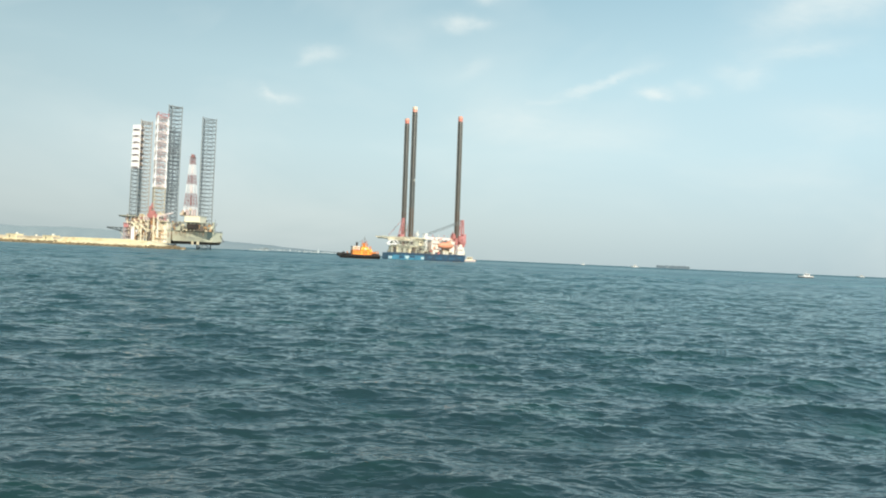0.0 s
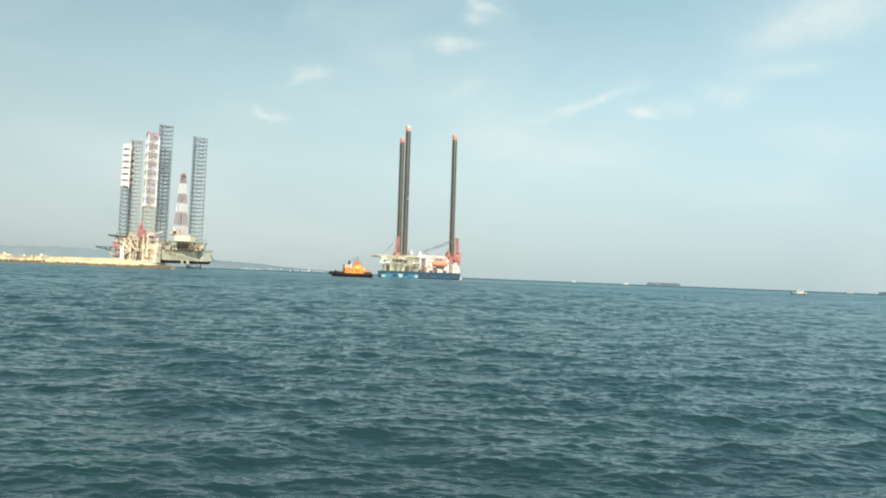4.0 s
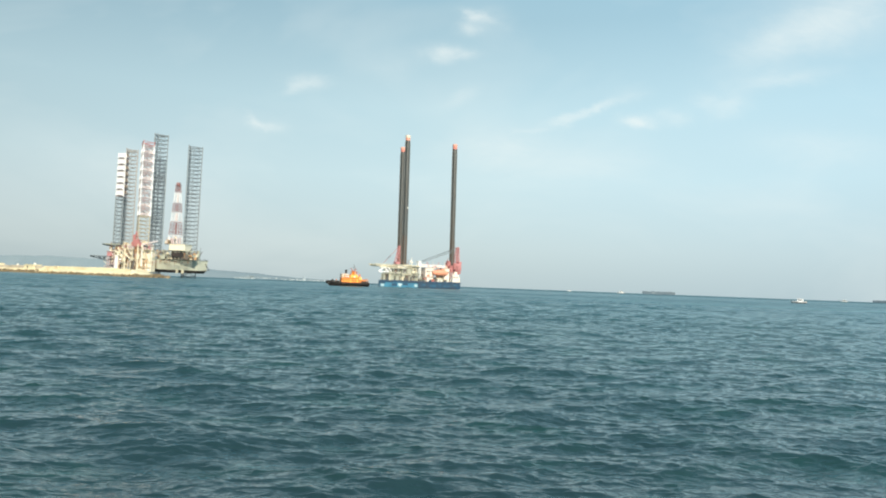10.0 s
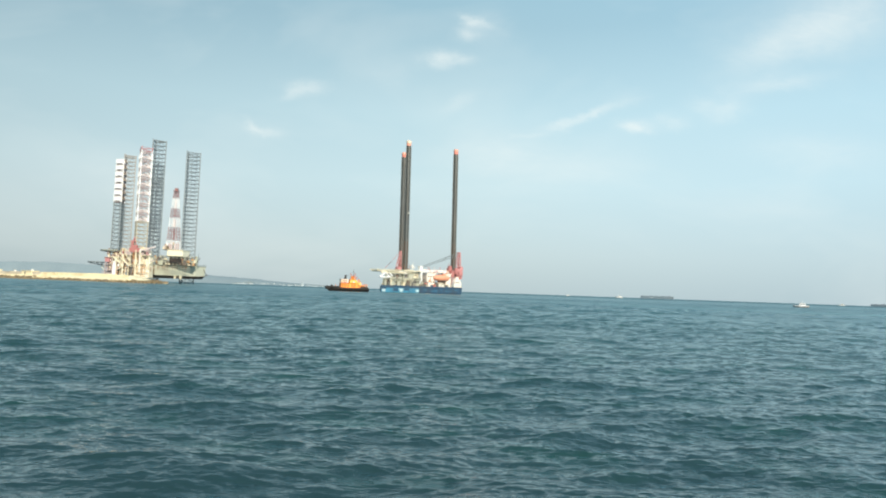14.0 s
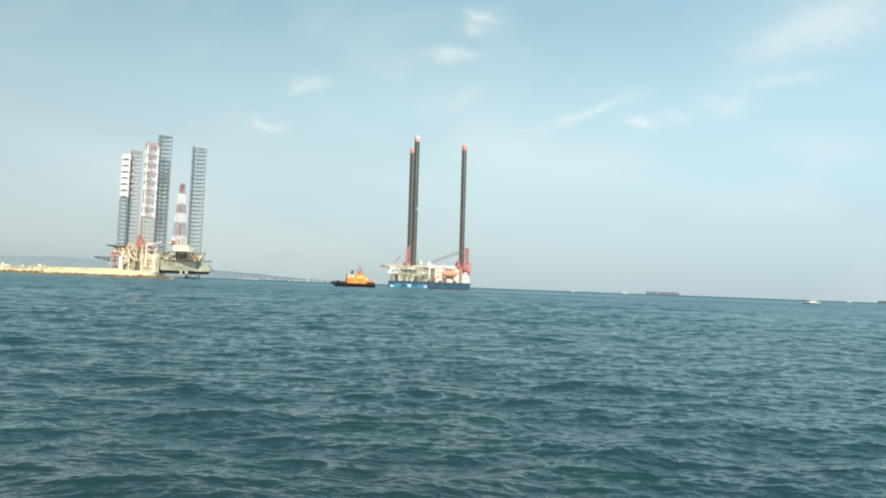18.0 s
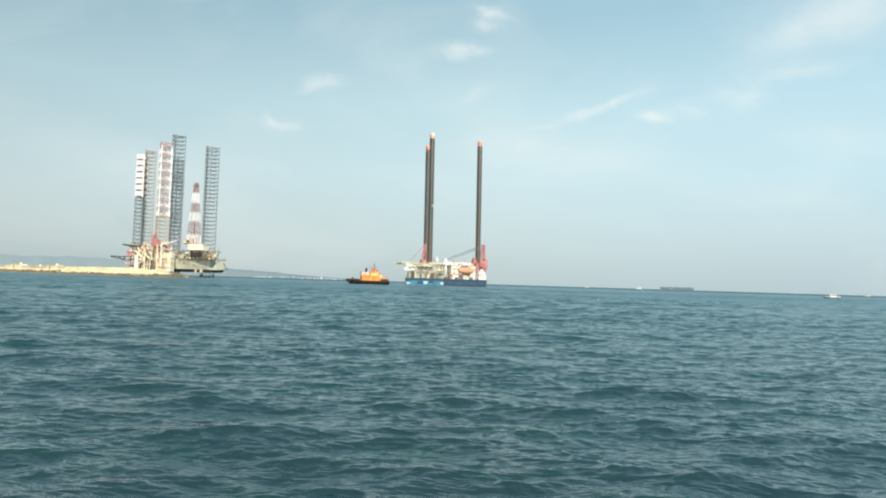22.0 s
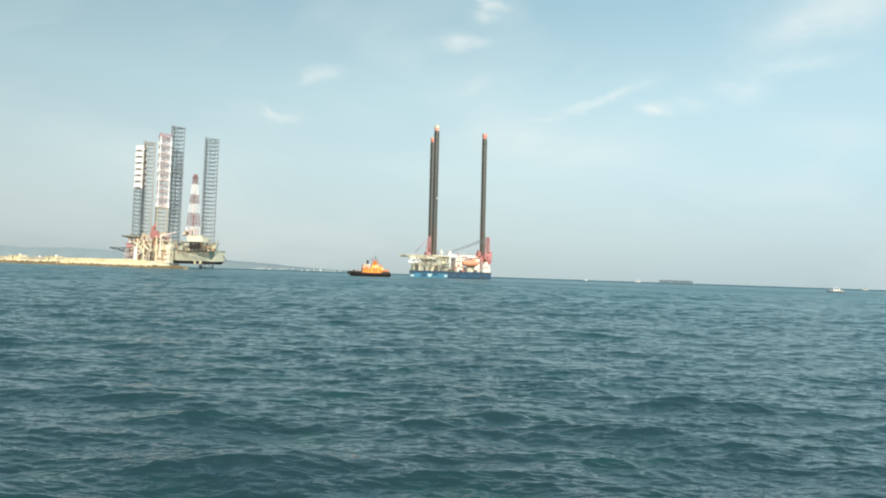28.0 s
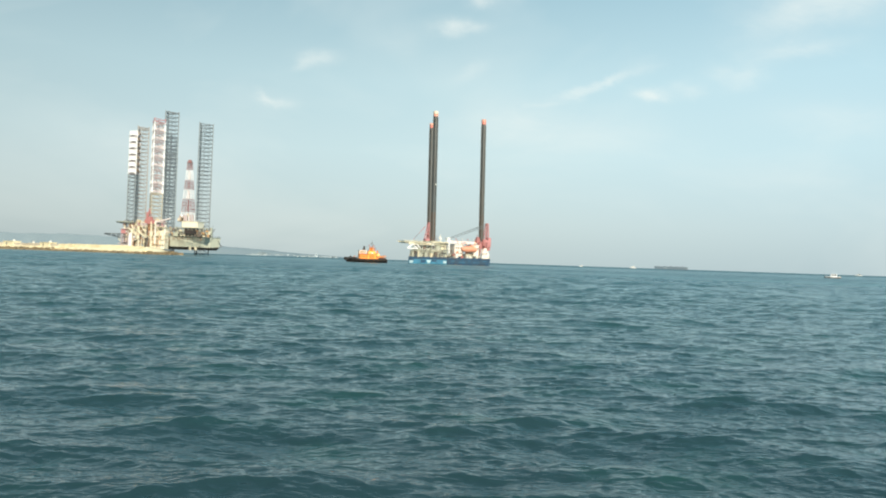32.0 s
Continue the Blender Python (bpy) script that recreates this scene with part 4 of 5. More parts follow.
def make_rig_grey():
    """The rig with the derrick and the grey lattice legs."""
    o = bearing(-22.2, 610)
    rig = thing("jackup_rig", pose(o[0], o[1], 0), "grey-white jack-up drilling rig with a red and white derrick", "oil rig", "jack-up rigs by the breakwater")

    def at(az, d):
        return place(az, d, o)

    dx_, dy_ = at(-23.99, 626)
    ex, ey = at(-21.375, 604)
    hx, hy = at(-23.93, 652)
    lattice_leg(rig, dx_ - 0.4, dy_, -2, 124.5, 11.3, 0.2, GREY, bay=3.6, extra=1.8)
    lattice_leg(rig, hx, hy, -2, 107.5, 8.6, 0.9, GREY, bay=3.4)
    lattice_leg(rig, ex - 0.8, ey, -2, 113.0, 12.0, 0.25, GREY, bay=3.4, extra=1.2)
    near = [at(-23.75, 590), at(-20.62, 590)]
    poly = [near[0], near[1], (near[1][0] + 5, near[1][1] + 8), (ex + 9, ey + 12), (hx + 9, hy + 9), (hx - 9, hy + 9), (dx_ - 8, dy_ + 10), (near[0][0] - 4, near[0][1] + 10)]
    rings = []
    for z, g in ((4.6, 0.90), (6.6, 0.985), (14.6, 1.0)):
        cx_, cy_ = sum(p[0] for p in poly) / 8, sum(p[1] for p in poly) / 8
        rings.append([(cx_ + (x - cx_) * g, cy_ + (y - cy_) * g, z) for x, y in poly])
    part("hull", Form().loft(rings[1:]), HULLGREY, rig, "grey-white hull streaked with rust")
    part("hull_bottom", Form().loft([[(p[0], p[1], 4.4) for p in rings[0]], [(p[0], p[1], 6.58) for p in rings[1]]]), BOTTOM, rig, "dark underside of the hull")
    part("deck_edge", Form().prism(rings[2], 14.6, 15.2, 0.015), HULLGREY, rig)
    f = Form()
    rail(f, [(p[0], p[1], 15.2) for p in rings[2]], 1.2, 2.4, 0.07)
    part("guard_rail", f, GREY, rig)
    y0 = near[0][1]
    for k in range(22):
        x = near[0][0] + 1 + k * (near[1][0] - near[0][0] - 2) / 21
        part("hull_rib", Form().box(x - 0.12, x + 0.12, y0 - 0.22, y0 - 0.01, 6.8, 14.3), HULLGREY if k % 3 else GREENGREY, rig)
    r = random.Random(83)
    for k in range(26):
        x = near[0][0] + 2 + (near[1][0] - near[0][0] - 4) * r.random()
        h = r.uniform(1.2, 5.0)
        part("rust_stain", Form().put([(x - 0.3, y0 - 0.03, 14.3), (x + 0.3, y0 - 0.03, 14.3), (x + 0.08, y0 - 0.03, 14.3 - h), (x - 0.3, y0 - 0.01, 14.3), (x + 0.3, y0 - 0.01, 14.3), (x + 0.08, y0 - 0.01, 14.3 - h)],
                                      [(0, 1, 2), (5, 4, 3), (0, 3, 4, 1), (1, 4, 5, 2), (2, 5, 3, 0)]), RUST, rig, "rust run below a scupper")
    # pillars and fenders on the hull side
    for az in (-22.2, -21.78):
        x, y = at(az, 589.5)
        part("fender_pile", Form().box(x - 0.9, x + 0.9, y - 0.6, y + 0.8, 4.0, 6.7, 0.15), CREAM, rig)
    # drill floor, substructure, white house
    x0, x1 = at(-22.95, 592)[0] + 3.2, at(-21.3, 592)[0] + 0.3
    part("drill_house", Form().box(x0, x1, y0 - 1, y0 + 14, 22.6, 27.4, 0.3).box(x0 - 0.4, x1 + 0.4, y0 - 1.4, y0 + 14.4, 27.4, 27.8), IVORY, rig, "ivory-white drill-floor house")
    part("substructure", Form().box(x0 + 1, x1 - 0.5, y0 + 1.6, y0 + 16, 15.2, 22.6), DARKGREY, rig, "dark open substructure")
    # a plain black block fills the dark space under the drill floor
    part("dark_block", Form().box(x0 + 2, x1 - 1, y0 - 0.6, y0 + 1.4, 17.2, 20.8, 0.3), BLACK, rig, "black block under the drill floor")
    # mud tanks, drums and stacked pipe on the deck either side
    r = random.Random(29)
    for k in range(40):
        near_x = r.uniform(x1 - 1.0, x1 + 9.5) if k % 2 else r.uniform(x0 - 11, x0 + 2)
        z = 15.2 + r.choice((0, 0, 2.0, 4.2))
        w, h = r.uniform(0.8, 2.4), r.uniform(0.9, 2.6)
        g = Form().box(near_x - w / 2, near_x + w / 2, y0 + 0.1, y0 + 1.6, z, z + h, 0.12) if k % 3 else Form().tube((near_x, y0 + 0.8, z), (near_x, y0 + 0.8, z + h * 1.4), w * 0.35, 10)
        part("deck_tank", g, r.choice((GREENGREY, RUST, DARKGREY, HULLGREY, SHADYBEIGE, OCHRE, CREAM)), rig)
    f = Form()
    for k in range(9):
        x = x0 - 5 + k * (x1 - x0 + 13) / 8
        f.box(x - 0.22, x + 0.22, y0 + 0.5, y0 + 1.2, 15.2, 22.4)
        if k < 8:
            f.tube((x, y0 + 0.9, 15.4), (x + (x1 - x0 + 13) / 8, y0 + 0.9, 22), 0.12, 5)
    f.box(x0 - 5.4, x1 + 8.4, y0 + 0.3, y0 + 1.4, 22.0, 22.55)
    part("frame", f, GREENGREY, rig, "grey steel framing of the substructure")
    # derrick: tapering four-legged tower in red and white bands
    cx_, cy_ = at(-22.46, 598)
    cols = [MAUVE, FRESHWHITE, MAUVE, FRESHWHITE, MAUVE, FRESHWHITE]
    zs = [78.6, 71.9, 63.1, 55.1, 47.1, 35.9, 28.2]
    der = part("derrick", Form().box(cx_ - 6.2, cx_ + 6.2, cy_ - 6.2, cy_ + 6.2, 27.8, 28.4, 0.4), DARKGREY, rig, "tapering derrick banded red and white")

    def wide(z):
        return 4.4 - (z - 29) * (4.4 - 1.45) / 49

    for i in range(6):
        hi, lo = zs[i], zs[i + 1]
        f = Form()
        n = max(2, round((hi - lo) / 2.6))
        for k in range(n):
            a, b = lo + (hi - lo) * k / n, lo + (hi - lo) * (k + 1) / n
            wa, wb = wide(a), wide(b)
            ca = [Vector((cx_ + s * wa, cy_ + t * wa, a)) for s, t in ((-1, -1), (1, -1), (1, 1), (-1, 1))]
            cb = [Vector((cx_ + s * wb, cy_ + t * wb, b)) for s, t in ((-1, -1), (1, -1), (1, 1), (-1, 1))]
            for j in range(4):
                f.tube(ca[j], cb[j], 0.24, 6)
                f.tube(ca[j], cb[(j + 1) % 4], 0.09, 4).tube(ca[(j + 1) % 4], cb[j], 0.09, 4)
                f.tube(cb[j], cb[(j + 1) % 4], 0.11, 4)
        part("derrick_section", f, FRESHWHITE if i % 2 else MAUVE, der, "white lattice of the derrick" if i % 2 else "faded red lattice of the derrick")
        # sheeted racking board and pipe stand inside the lattice
        g = 0.24 if cols[i] is FRESHWHITE else 0.14
        w, v = wide(lo + 1), wide(hi - 1)
        pl = Form().loft([[(cx_ + s * w * g, cy_ + t * w * g, lo + 0.6) for s, t in ((-1, -1), (1, -1), (1, 1), (-1, 1))],
                          [(cx_ + s * v * g, cy_ + t * v * g, hi - 0.6) for s, t in ((-1, -1), (1, -1), (1, 1), (-1, 1))]])
        part("windwall", pl, PINKWHITE if i % 2 else MAUVE, der, "sheeted wind wall")
    r = random.Random(13)
    for k in range(14):
        gx, h = cx_ + r.uniform(-6.0, 6.4), r.uniform(1.5, 6.0)
        part("drill_gear", Form().box(gx - 0.6, gx + 0.6, cy_ - 6.0, cy_ - 5.0, 28.4, 28.4 + h, 0.1).tube((gx, cy_ - 5.5, 28.4 + h), (gx + r.uniform(-1, 1), cy_ - 5.5, 29.4 + h), 0.16, 5), r.choice((CREAM, FRESHWHITE, PALEPINK, BEIGE)), der, "pale gear on the drill floor")
    part("crown", Form().box(cx_ - 2.1, cx_ + 2.1, cy_ - 2.1, cy_ + 2.1, 78, 78.6, 0.4).box(cx_ - 1.2, cx_ + 1.2, cy_ - 1.2, cy_ + 1.2, 78.6, 80.6), MAUVE, der)
    # jack cases, stacks, mast, clutter
    for x, y in ((ex, ey), (dx_, dy_)):
        for k in range(3):
            a = 0.45 + k * 2.0944
            px, py = x + 7.4 * math.cos(a), y + 7.4 * math.sin(a)
            part("jack_case", Form().box(px - 1.3, px + 1.3, py - 1.3, py + 1.3, 15.2, 24, 0.3), HULLGREY, rig)
    r = random.Random(17)
    for k in range(70):
        px, py = near[0][0] + r.uniform(-3, 1) + (near[1][0] - near[0][0] + 4) * r.random(), y0 + r.uniform(0.2, 3)
        z = r.uniform(15.2, 21)
        lean = r.choice((0, 0, r.uniform(-4, 4)))
        part("pipe", Form().tube((px, py, z), (px + lean, py, z + r.uniform(1.5, 5)), r.uniform(0.12, 0.34), 6), r.choice((DARKGREY, GREENGREY, HULLGREY, DARKGREY, DARKGREY, GREY, RUST)), rig)
    mx, my = at(-20.5, 592)
    part("mast", Form().tube((mx, my, 15.2), (mx, my, 26), 0.2, 6), GREY, rig)
    ax, ay = near[1][0] + 4.4, near[1][1] + 7
    part("anchor_rack", Form().tube((ax - 2, ay - 1, 14.5), (ax + 2.6, ay, 7.5), 0.25, 5).tube((ax - 3, ay - 4, 6.5), (ax + 2.6, ay, 7.5), 0.25, 5), DARKGREY, rig)
    clutter(rig, 5, 34, (near[0][0] - 1, near[1][0] + 2, y0 + 0.5, y0 + 8, 15.2), [DARKGREY, GREENGREY, HULLGREY, DARKGREY, DARKGREY, GREENGREY])


make_rig_beige()
make_rig_grey()


# ---- the towed jack-up barge ----
def barge_leg(barge, x, y, top, cap, cap_low, shade):
    """A round leg with toothed racks down its sides."""
    leg = part("leg", Form().tube((x, y, 30), (x, y, top - 3.2), 1.3, 24), shade, barge, "tall dark round steel leg", True)
    part("lower_leg", Form().tube((x, y, -2.5), (x, y, 30), 1.3, 24), RUSTLEG, leg, "rust-brown lower leg", True)
    for k in range(4):
        a = -0.5 + k * math.pi / 2
        dx_, dy_ = math.cos(a), math.sin(a)
        f = Form()
        m = Matrix.Translation((x + 1.34 * dx_, y + 1.34 * dy_, 0)) @ Matrix.Rotation(a, 4, "Z")
        f.box(-0.14, 0.14, -0.3, 0.3, -2, top - 3.4, 0.0, m)
        z = 6.0
        while z < top - 5:
            f.box(0.14, 0.26, -0.24, 0.24, z, z + 0.45, 0.0, m)
            z += 0.9
        part("rack", f, RACK, leg, "worn toothed rack")
    part("leg_cap", Form().tube((x, y, top - 3.2), (x, y, top - 1.6), 1.4, 24), cap_low, leg, "red-orange painted band", True)
    part("leg_top", Form().tube((x, y, top - 1.6), (x, y, top - 0.25), 1.46, 24).tube((x, y, top - 0.25), (x, y, top), 1.46, 24, 1.1), cap, leg, "pale painted leg head", True)
    return leg


def window_strip(parent, x0, x1, y, z0, z1, gap=1.7, w=0.9):
    k = 0
    x = x0
    while x + w <= x1:
        part("window", Form().box(x, x + w, y - 0.07, y + 0.1, z0, z1), GLASS, parent)
        x += gap


def lattice_boom(p, q, w0, w1, bays, r):
    p, q = Vector(p), Vector(q)
    side = (q - p).cross(Vector((0, 0, 1))).normalized()
    up = side.cross(q - p).normalized()
    f = Form()
    for k in range(bays):
        a, b = p.lerp(q, k / bays), p.lerp(q, (k + 1) / bays)
        wa, wb = w0 + (w1 - w0) * k / bays, w0 + (w1 - w0) * (k + 1) / bays
        ca = [a + (side * s + up * t) * wa for s, t in ((-1, -1), (1, -1), (1, 1), (-1, 1))]
        cb = [b + (side * s + up * t) * wb for s, t in ((-1, -1), (1, -1), (1, 1), (-1, 1))]
        for j in range(4):
            f.tube(ca[j], cb[j], r, 5).tube(ca[j], cb[(j + 1) % 4], r * 0.6, 4)
    return f


def make_barge():
    """Its own x runs along the near side, y across it; the origin is the foot of the tall leg at the waterline."""
    barge = thing("jackup_barge", pose(0, 0, 0), "blue-hulled jack-up barge with three tall dark legs", "barge")
    part("hull_fore", Form().loft([[(-16.6, -3.4, -1.6), (7.66, -3.4, -1.6), (7.66, 33, -1.6), (5, 34, -1.6), (-6.6, 12, -1.6)],
                                   [(-18.0, -4, 0.6), (7.66, -4, 0.6), (7.66, 35, 0.6), (5, 36, 0.6), (-7.0, 13, 0.6)],
                                   [(-18.2, -4, 4.0), (7.66, -4, 4.0), (7.66, 35, 4.0), (5, 36, 4.0), (-7.0, 13, 4.0)]]), LIGHTBLUE, barge, "light blue hull section")
    part("hull_aft", Form().loft([[(7.7, -3.4, -1.6), (37.5, -3.4, -1.6), (37.5, 10, -1.6), (24, 35, -1.6), (7.7, 33, -1.6)],
                                  [(7.7, -4, 0.6), (38.6, -4, 0.6), (38.6, 12, 0.6), (24, 36, 0.6), (7.7, 35, 0.6)],
                                  [(7.7, -4, 3.9), (38.8, -4, 3.9), (38.8, 12, 3.9), (24, 36, 3.9), (7.7, 35, 3.9)]]), DARKBLUE, barge, "dark blue hull section")
    part("sheer_strake", Form().box(-18.24, 7.6, -4.10, -4.02, 2.7, 4.02), DARKBLUE, barge, "dark band along the top of the hull")
    part("rubbing_strake", Form().box(-18.3, 38.9, -4.3, -4.12, 2.9, 3.2).box(-18.3, -18.1, -4.12, -4.02, 2.9, 3.2).box(38.7, 38.9, -4.12, -4.02, 2.9, 3.2), DARKBLUE, barge)
    for x0, x1 in ((-17.6, -15.4), (5.0, 7.0)):
        part("hull_mark", Form().box(x0, x1, -4.12, -4.03, 0.5, 1.9), PALEMARK, barge, "white painted hull mark")
    part("hull_mark", Form().put([(-6.6, -4.1, 2.3), (-3.2, -4.1, 2.3), (-4.4, -4.1, 0.5), (-5.4, -4.1, 0.5), (-6.6, -4.03, 2.3), (-3.2, -4.03, 2.3), (-4.4, -4.03, 0.5), (-5.4, -4.03, 0.5)],
                                 [(3, 2, 1, 0), (4, 5, 6, 7), (0, 1, 5, 4), (1, 2, 6, 5), (2, 3, 7, 6), (3, 0, 4, 7)]), PALEMARK, barge, "white wedge-shaped hull mark")
    for x0, x1, z0, z1 in ((10.5, 13.0, 1.6, 2.4), (16.0, 20.5, 0.9, 1.9), (22.5, 24.0, 1.8, 2.6), (26.0, 31.0, 1.0, 1.8), (33.0, 36.0, 1.7, 2.5)):
        part("hull_panel", Form().box(x0, x1, -4.07, -4.01, z0, z1), MIDBLUE, barge, "lighter repainted patch on the hull")
    for x0, x1, z0, z1 in ((-18.1, -14.6, 1.95, 2.65), (-10.2, -6.9, 0.7, 2.4), (-2.9, 0.4, 1.3, 2.5)):
        part("hull_panel", Form().box(x0, x1, -4.08, -4.01, z0, z1), DARKBLUE, barge, "darker patch on the hull")
    f = Form()
    rail(f, [(-7.4, 12.5, 4), (-17.6, -3.8, 4), (38.6, -3.8, 3.9), (38.6, 12, 3.9), (24, 35.6, 3.9)], 1.2, 2.2, 0.06)
    part("guard_rail", f, CREAM, barge)
    # legs
    barge_leg(barge, 0, 0, 88.7, WHITE_CAP, ORANGE_CAP, LEGSTEEL)
    barge_leg(barge, 34.7, 0, 88.7, ORANGE_CAP, RED_CAP, LEGSTEEL)
    barge_leg(barge, 16.0, 29.8, 88.7, ORANGE_CAP, RED_CAP, LEGSTEEL)
    part("floodlight", Form().box(-0.4, 0.4, -2.2, -1.6, 45.6, 46.4, 0.15), WHITE, barge, "small white floodlight on the leg")
    # jack houses
    for x, y, mat, h in ((34.7, 0, DULLRED, 14.0), (16.0, 29.8, RED, 14.2)):
        for s, t in ((-1, -1), (1, -1), (1, 1), (-1, 1)):
            part("jack_frame", Form().box(x + s * 2.5 - 0.5, x + s * 2.5 + 0.5, y + t * 2.5 - 0.5, y + t * 2.5 + 0.5, 4, h, 0.12), mat, barge)
        for z in (8.5, h - 0.7):
            f = Form()
            f.box(x - 3.1, x + 3.1, y - 3.1, y - 2.0, z, z + 0.7).box(x - 3.1, x + 3.1, y + 2.0, y + 3.1, z, z + 0.7)
            f.box(x - 3.1, x - 2.0, y - 2.0, y + 2.0, z, z + 0.7).box(x + 2.0, x + 3.1, y - 2.0, y + 2.0, z, z + 0.7)
            part("jack_collar", f, mat, barge)
    # accommodation round the fore leg's jack house
    case = part("jack_house", Form().box(-3.1, 3.1, -3.2, -3.0, 4, 13.2).box(-3.1, 3.1, 3.0, 3.2, 4, 13.2).box(-3.3, -3.1, -3.2, 3.2, 4, 13.2).box(3.1, 3.3, -3.2, 3.2, 4, 13.2), GREENGREY, barge, "grey-green jack house round the leg")
    # dark panels stand for the shaded gaps under the overhang and in openings
    for x0, x1, z0, z1 in ((-15.2, -11.4, 4.2, 7.2), (-8.2, -6.4, 7.9, 10.8), (4.2, 5.4, 4.2, 7.4)):
        part("dark_opening", Form().box(x0, x1, -3.0, -2.86, z0, z1), DARKGREY, case)
    part("dark_opening", Form().box(-14.2, -11.2, -2.4, -2.22, 7.8, 10.6), DARKGREY, case)
    part("panel", Form().box(-2.6, -0.4, -3.3, -3.2, 8.4, 11.6), DARKGREY, case)
    part("panel", Form().box(0.5, 2.6, -3.3, -3.2, 4.6, 7.0), DARKGREY, case)
    house = part("accommodation", Form().prism([(-16.6, -2.8), (-3.4, -2.8), (-3.4, 9), (-9, 9)], 4, 7.4), GREENGREY, barge, "grey-green two-storey accommodation")
    part("upper_deckhouse", Form().prism([(-14.6, -2.2), (-3.4, -2.2), (-3.4, 8), (-8.6, 8)], 7.68, 11.2), GREENGREY, house)
    part("lower_deckhouse", Form().box(3.4, 8.4, -2.8, 8, 4, 8.2, 0.2), GREENGREY, house)
    part("upper_deckhouse", Form().box(3.4, 7.8, -2.2, 8, 8.5, 12.2, 0.2), CREAM, house)
    for x0, x1, z in ((-17.2, -3.35, 7.4), (3.35, 9.0, 8.2), (-15.4, -3.35, 11.2), (3.35, 8.6, 12.2)):
        part("deck_slab", Form().prism([(x0, -3.8), (x1, -3.8), (x1, 9.4), (max(x0, -8.5), 9.4)], z, z + 0.28), GREENGREY, house)
    for z in (7.4, 11.2):
        part("gallery", Form().box(-3.3, 3.3, -4.0, -3.4, z, z + 0.25), CREAM, house)
    window_strip(house, -15.8, -6, -2.8, 5.4, 6.4, 1.5)
    window_strip(house, -13.8, -3.6, -2.2, 8.8, 9.8, 1.5)
    window_strip(house, 4.0, 8.0, -2.8, 5.8, 6.8, 1.5)
    window_strip(house, 4.0, 7.6, -2.2, 9.8, 10.8, 1.5)
    part("door", Form().box(-5.2, -4.0, -2.92, -2.8, 4.1, 6.3), DARKGREY, house)
    for z in (7.7, 11.5):
        f = Form()
        rail(f, [(-15.2 - (2 if z < 9 else 0), -3.7, z), (8.6, -3.7, z)], 1.1, 1.7, 0.06)
        part("guard_rail", f, WHITE, house)
    for x in (-15.2, -12.2, -9.2, -6.2, -3.2, 0.0, 3.2, 6.0, 8.6):
        part("post", Form().box(x - 0.14, x + 0.14, -3.95, -3.67, 4, 11.2), GREENGREY, house)
    clutter(barge, 8, 20, (-16, 8, -3.6, -3.2, 4), [GREENGREY, DARKGREY, CREAM, DARKGREY], small=0.7)
    # helideck over the fore end
    cx_, cy_, rad = -11.2, 0.0, 8.5
    oct_ = [(cx_ + rad * math.cos(0.3927 + k * 0.7854), cy_ + rad * math.sin(0.3927 + k * 0.7854)) for k in range(8)]
    heli = part("helideck", Form().prism(oct_, 12.8, 13.6), CREAM, barge, "pale octagonal helideck beyond the accommodation")
    part("upper_deck", Form().box(-3.2, 9.4, -4.2, -3.3, 12.3, 12.8).box(3.4, 9.4, -3.3, 6, 12.5, 12.8), CREAM, barge)
    heli.location.y, heli.location.z = 2.6, -1.0
    net = Form()
    outer = [(cx_ + (x - cx_) * 1.13, cy_ + (y - cy_) * 1.13) for x, y in oct_]
    for k in range(8):
        net.tube((*oct_[k], 13.4), (*outer[k], 13.9), 0.1, 4).tube((*outer[k], 13.9), (*outer[(k + 1) % 8], 13.9), 0.1, 4)
        for j in range(1, 5):
            a, b = Vector((*oct_[k], 13.4)).lerp(Vector((*oct_[(k + 1) % 8], 13.4)), j / 5), Vector((*outer[k], 13.9)).lerp(Vector((*outer[(k + 1) % 8], 13.9)), j / 5)
            net.tube(a, b, 0.07, 4)
    part("safety_net", net, CREAM, heli)
    for k in range(5):
        x = -17.6 + k * 3.3
        part("truss", Form().tube((x, -6.4, 13.1), (x + 3.3, -6.4, 11.7), 0.2, 5).tube((x + 3.3, -6.4, 13.1), (x, -6.4, 11.7), 0.2, 5).tube((x, -6.4, 11.7), (x + 3.3, -6.4, 11.7), 0.22, 5), WHITE, heli)
    for x, y, x1, z1 in ((-15, -6.2, -12.0, 7.6), (-10, -6.6, -6.5, 9.0), (-6, -6.2, -3.6, 9.5)):
        part("strut", Form().tube((x, y, 12.8), (x1, max(y, -3.2), z1), 0.5, 6), FRESHWHITE, heli, "white raking strut under the helideck")
    # white bracket frame under the helideck's outer edge
    for x0, z0, x1, z1 in ((-19.4, 9.6, -15.6, 12.0), (-19.0, 9.4, -12.6, 9.6), (-15.6, 12.0, -12.6, 9.6), (-14.2, 12.6, -11.0, 10.2)):
        part("bracket", Form().tube((x0, -6.7, z0), (x1, -6.7, z1), 0.36, 6), FRESHWHITE, heli, "white bracket tube")
    part("edge_beam", Form().box(-18.6, -3.4, -7.0, -6.6, 11.9, 12.75), CREAM, heli)
    # amidships: mast, deckhouses, tank, stores
    part("mast", Form().tube((6.6, 2, 11.7), (6.6, 2, 17.6), 0.35, 8, 0.15).box(5.6, 7.6, 1.6, 2.4, 14.6, 15.1).tube((5.9, 2, 15.1), (5.9, 2, 16.1), 0.5, 10), WHITE, barge, "white radar mast")
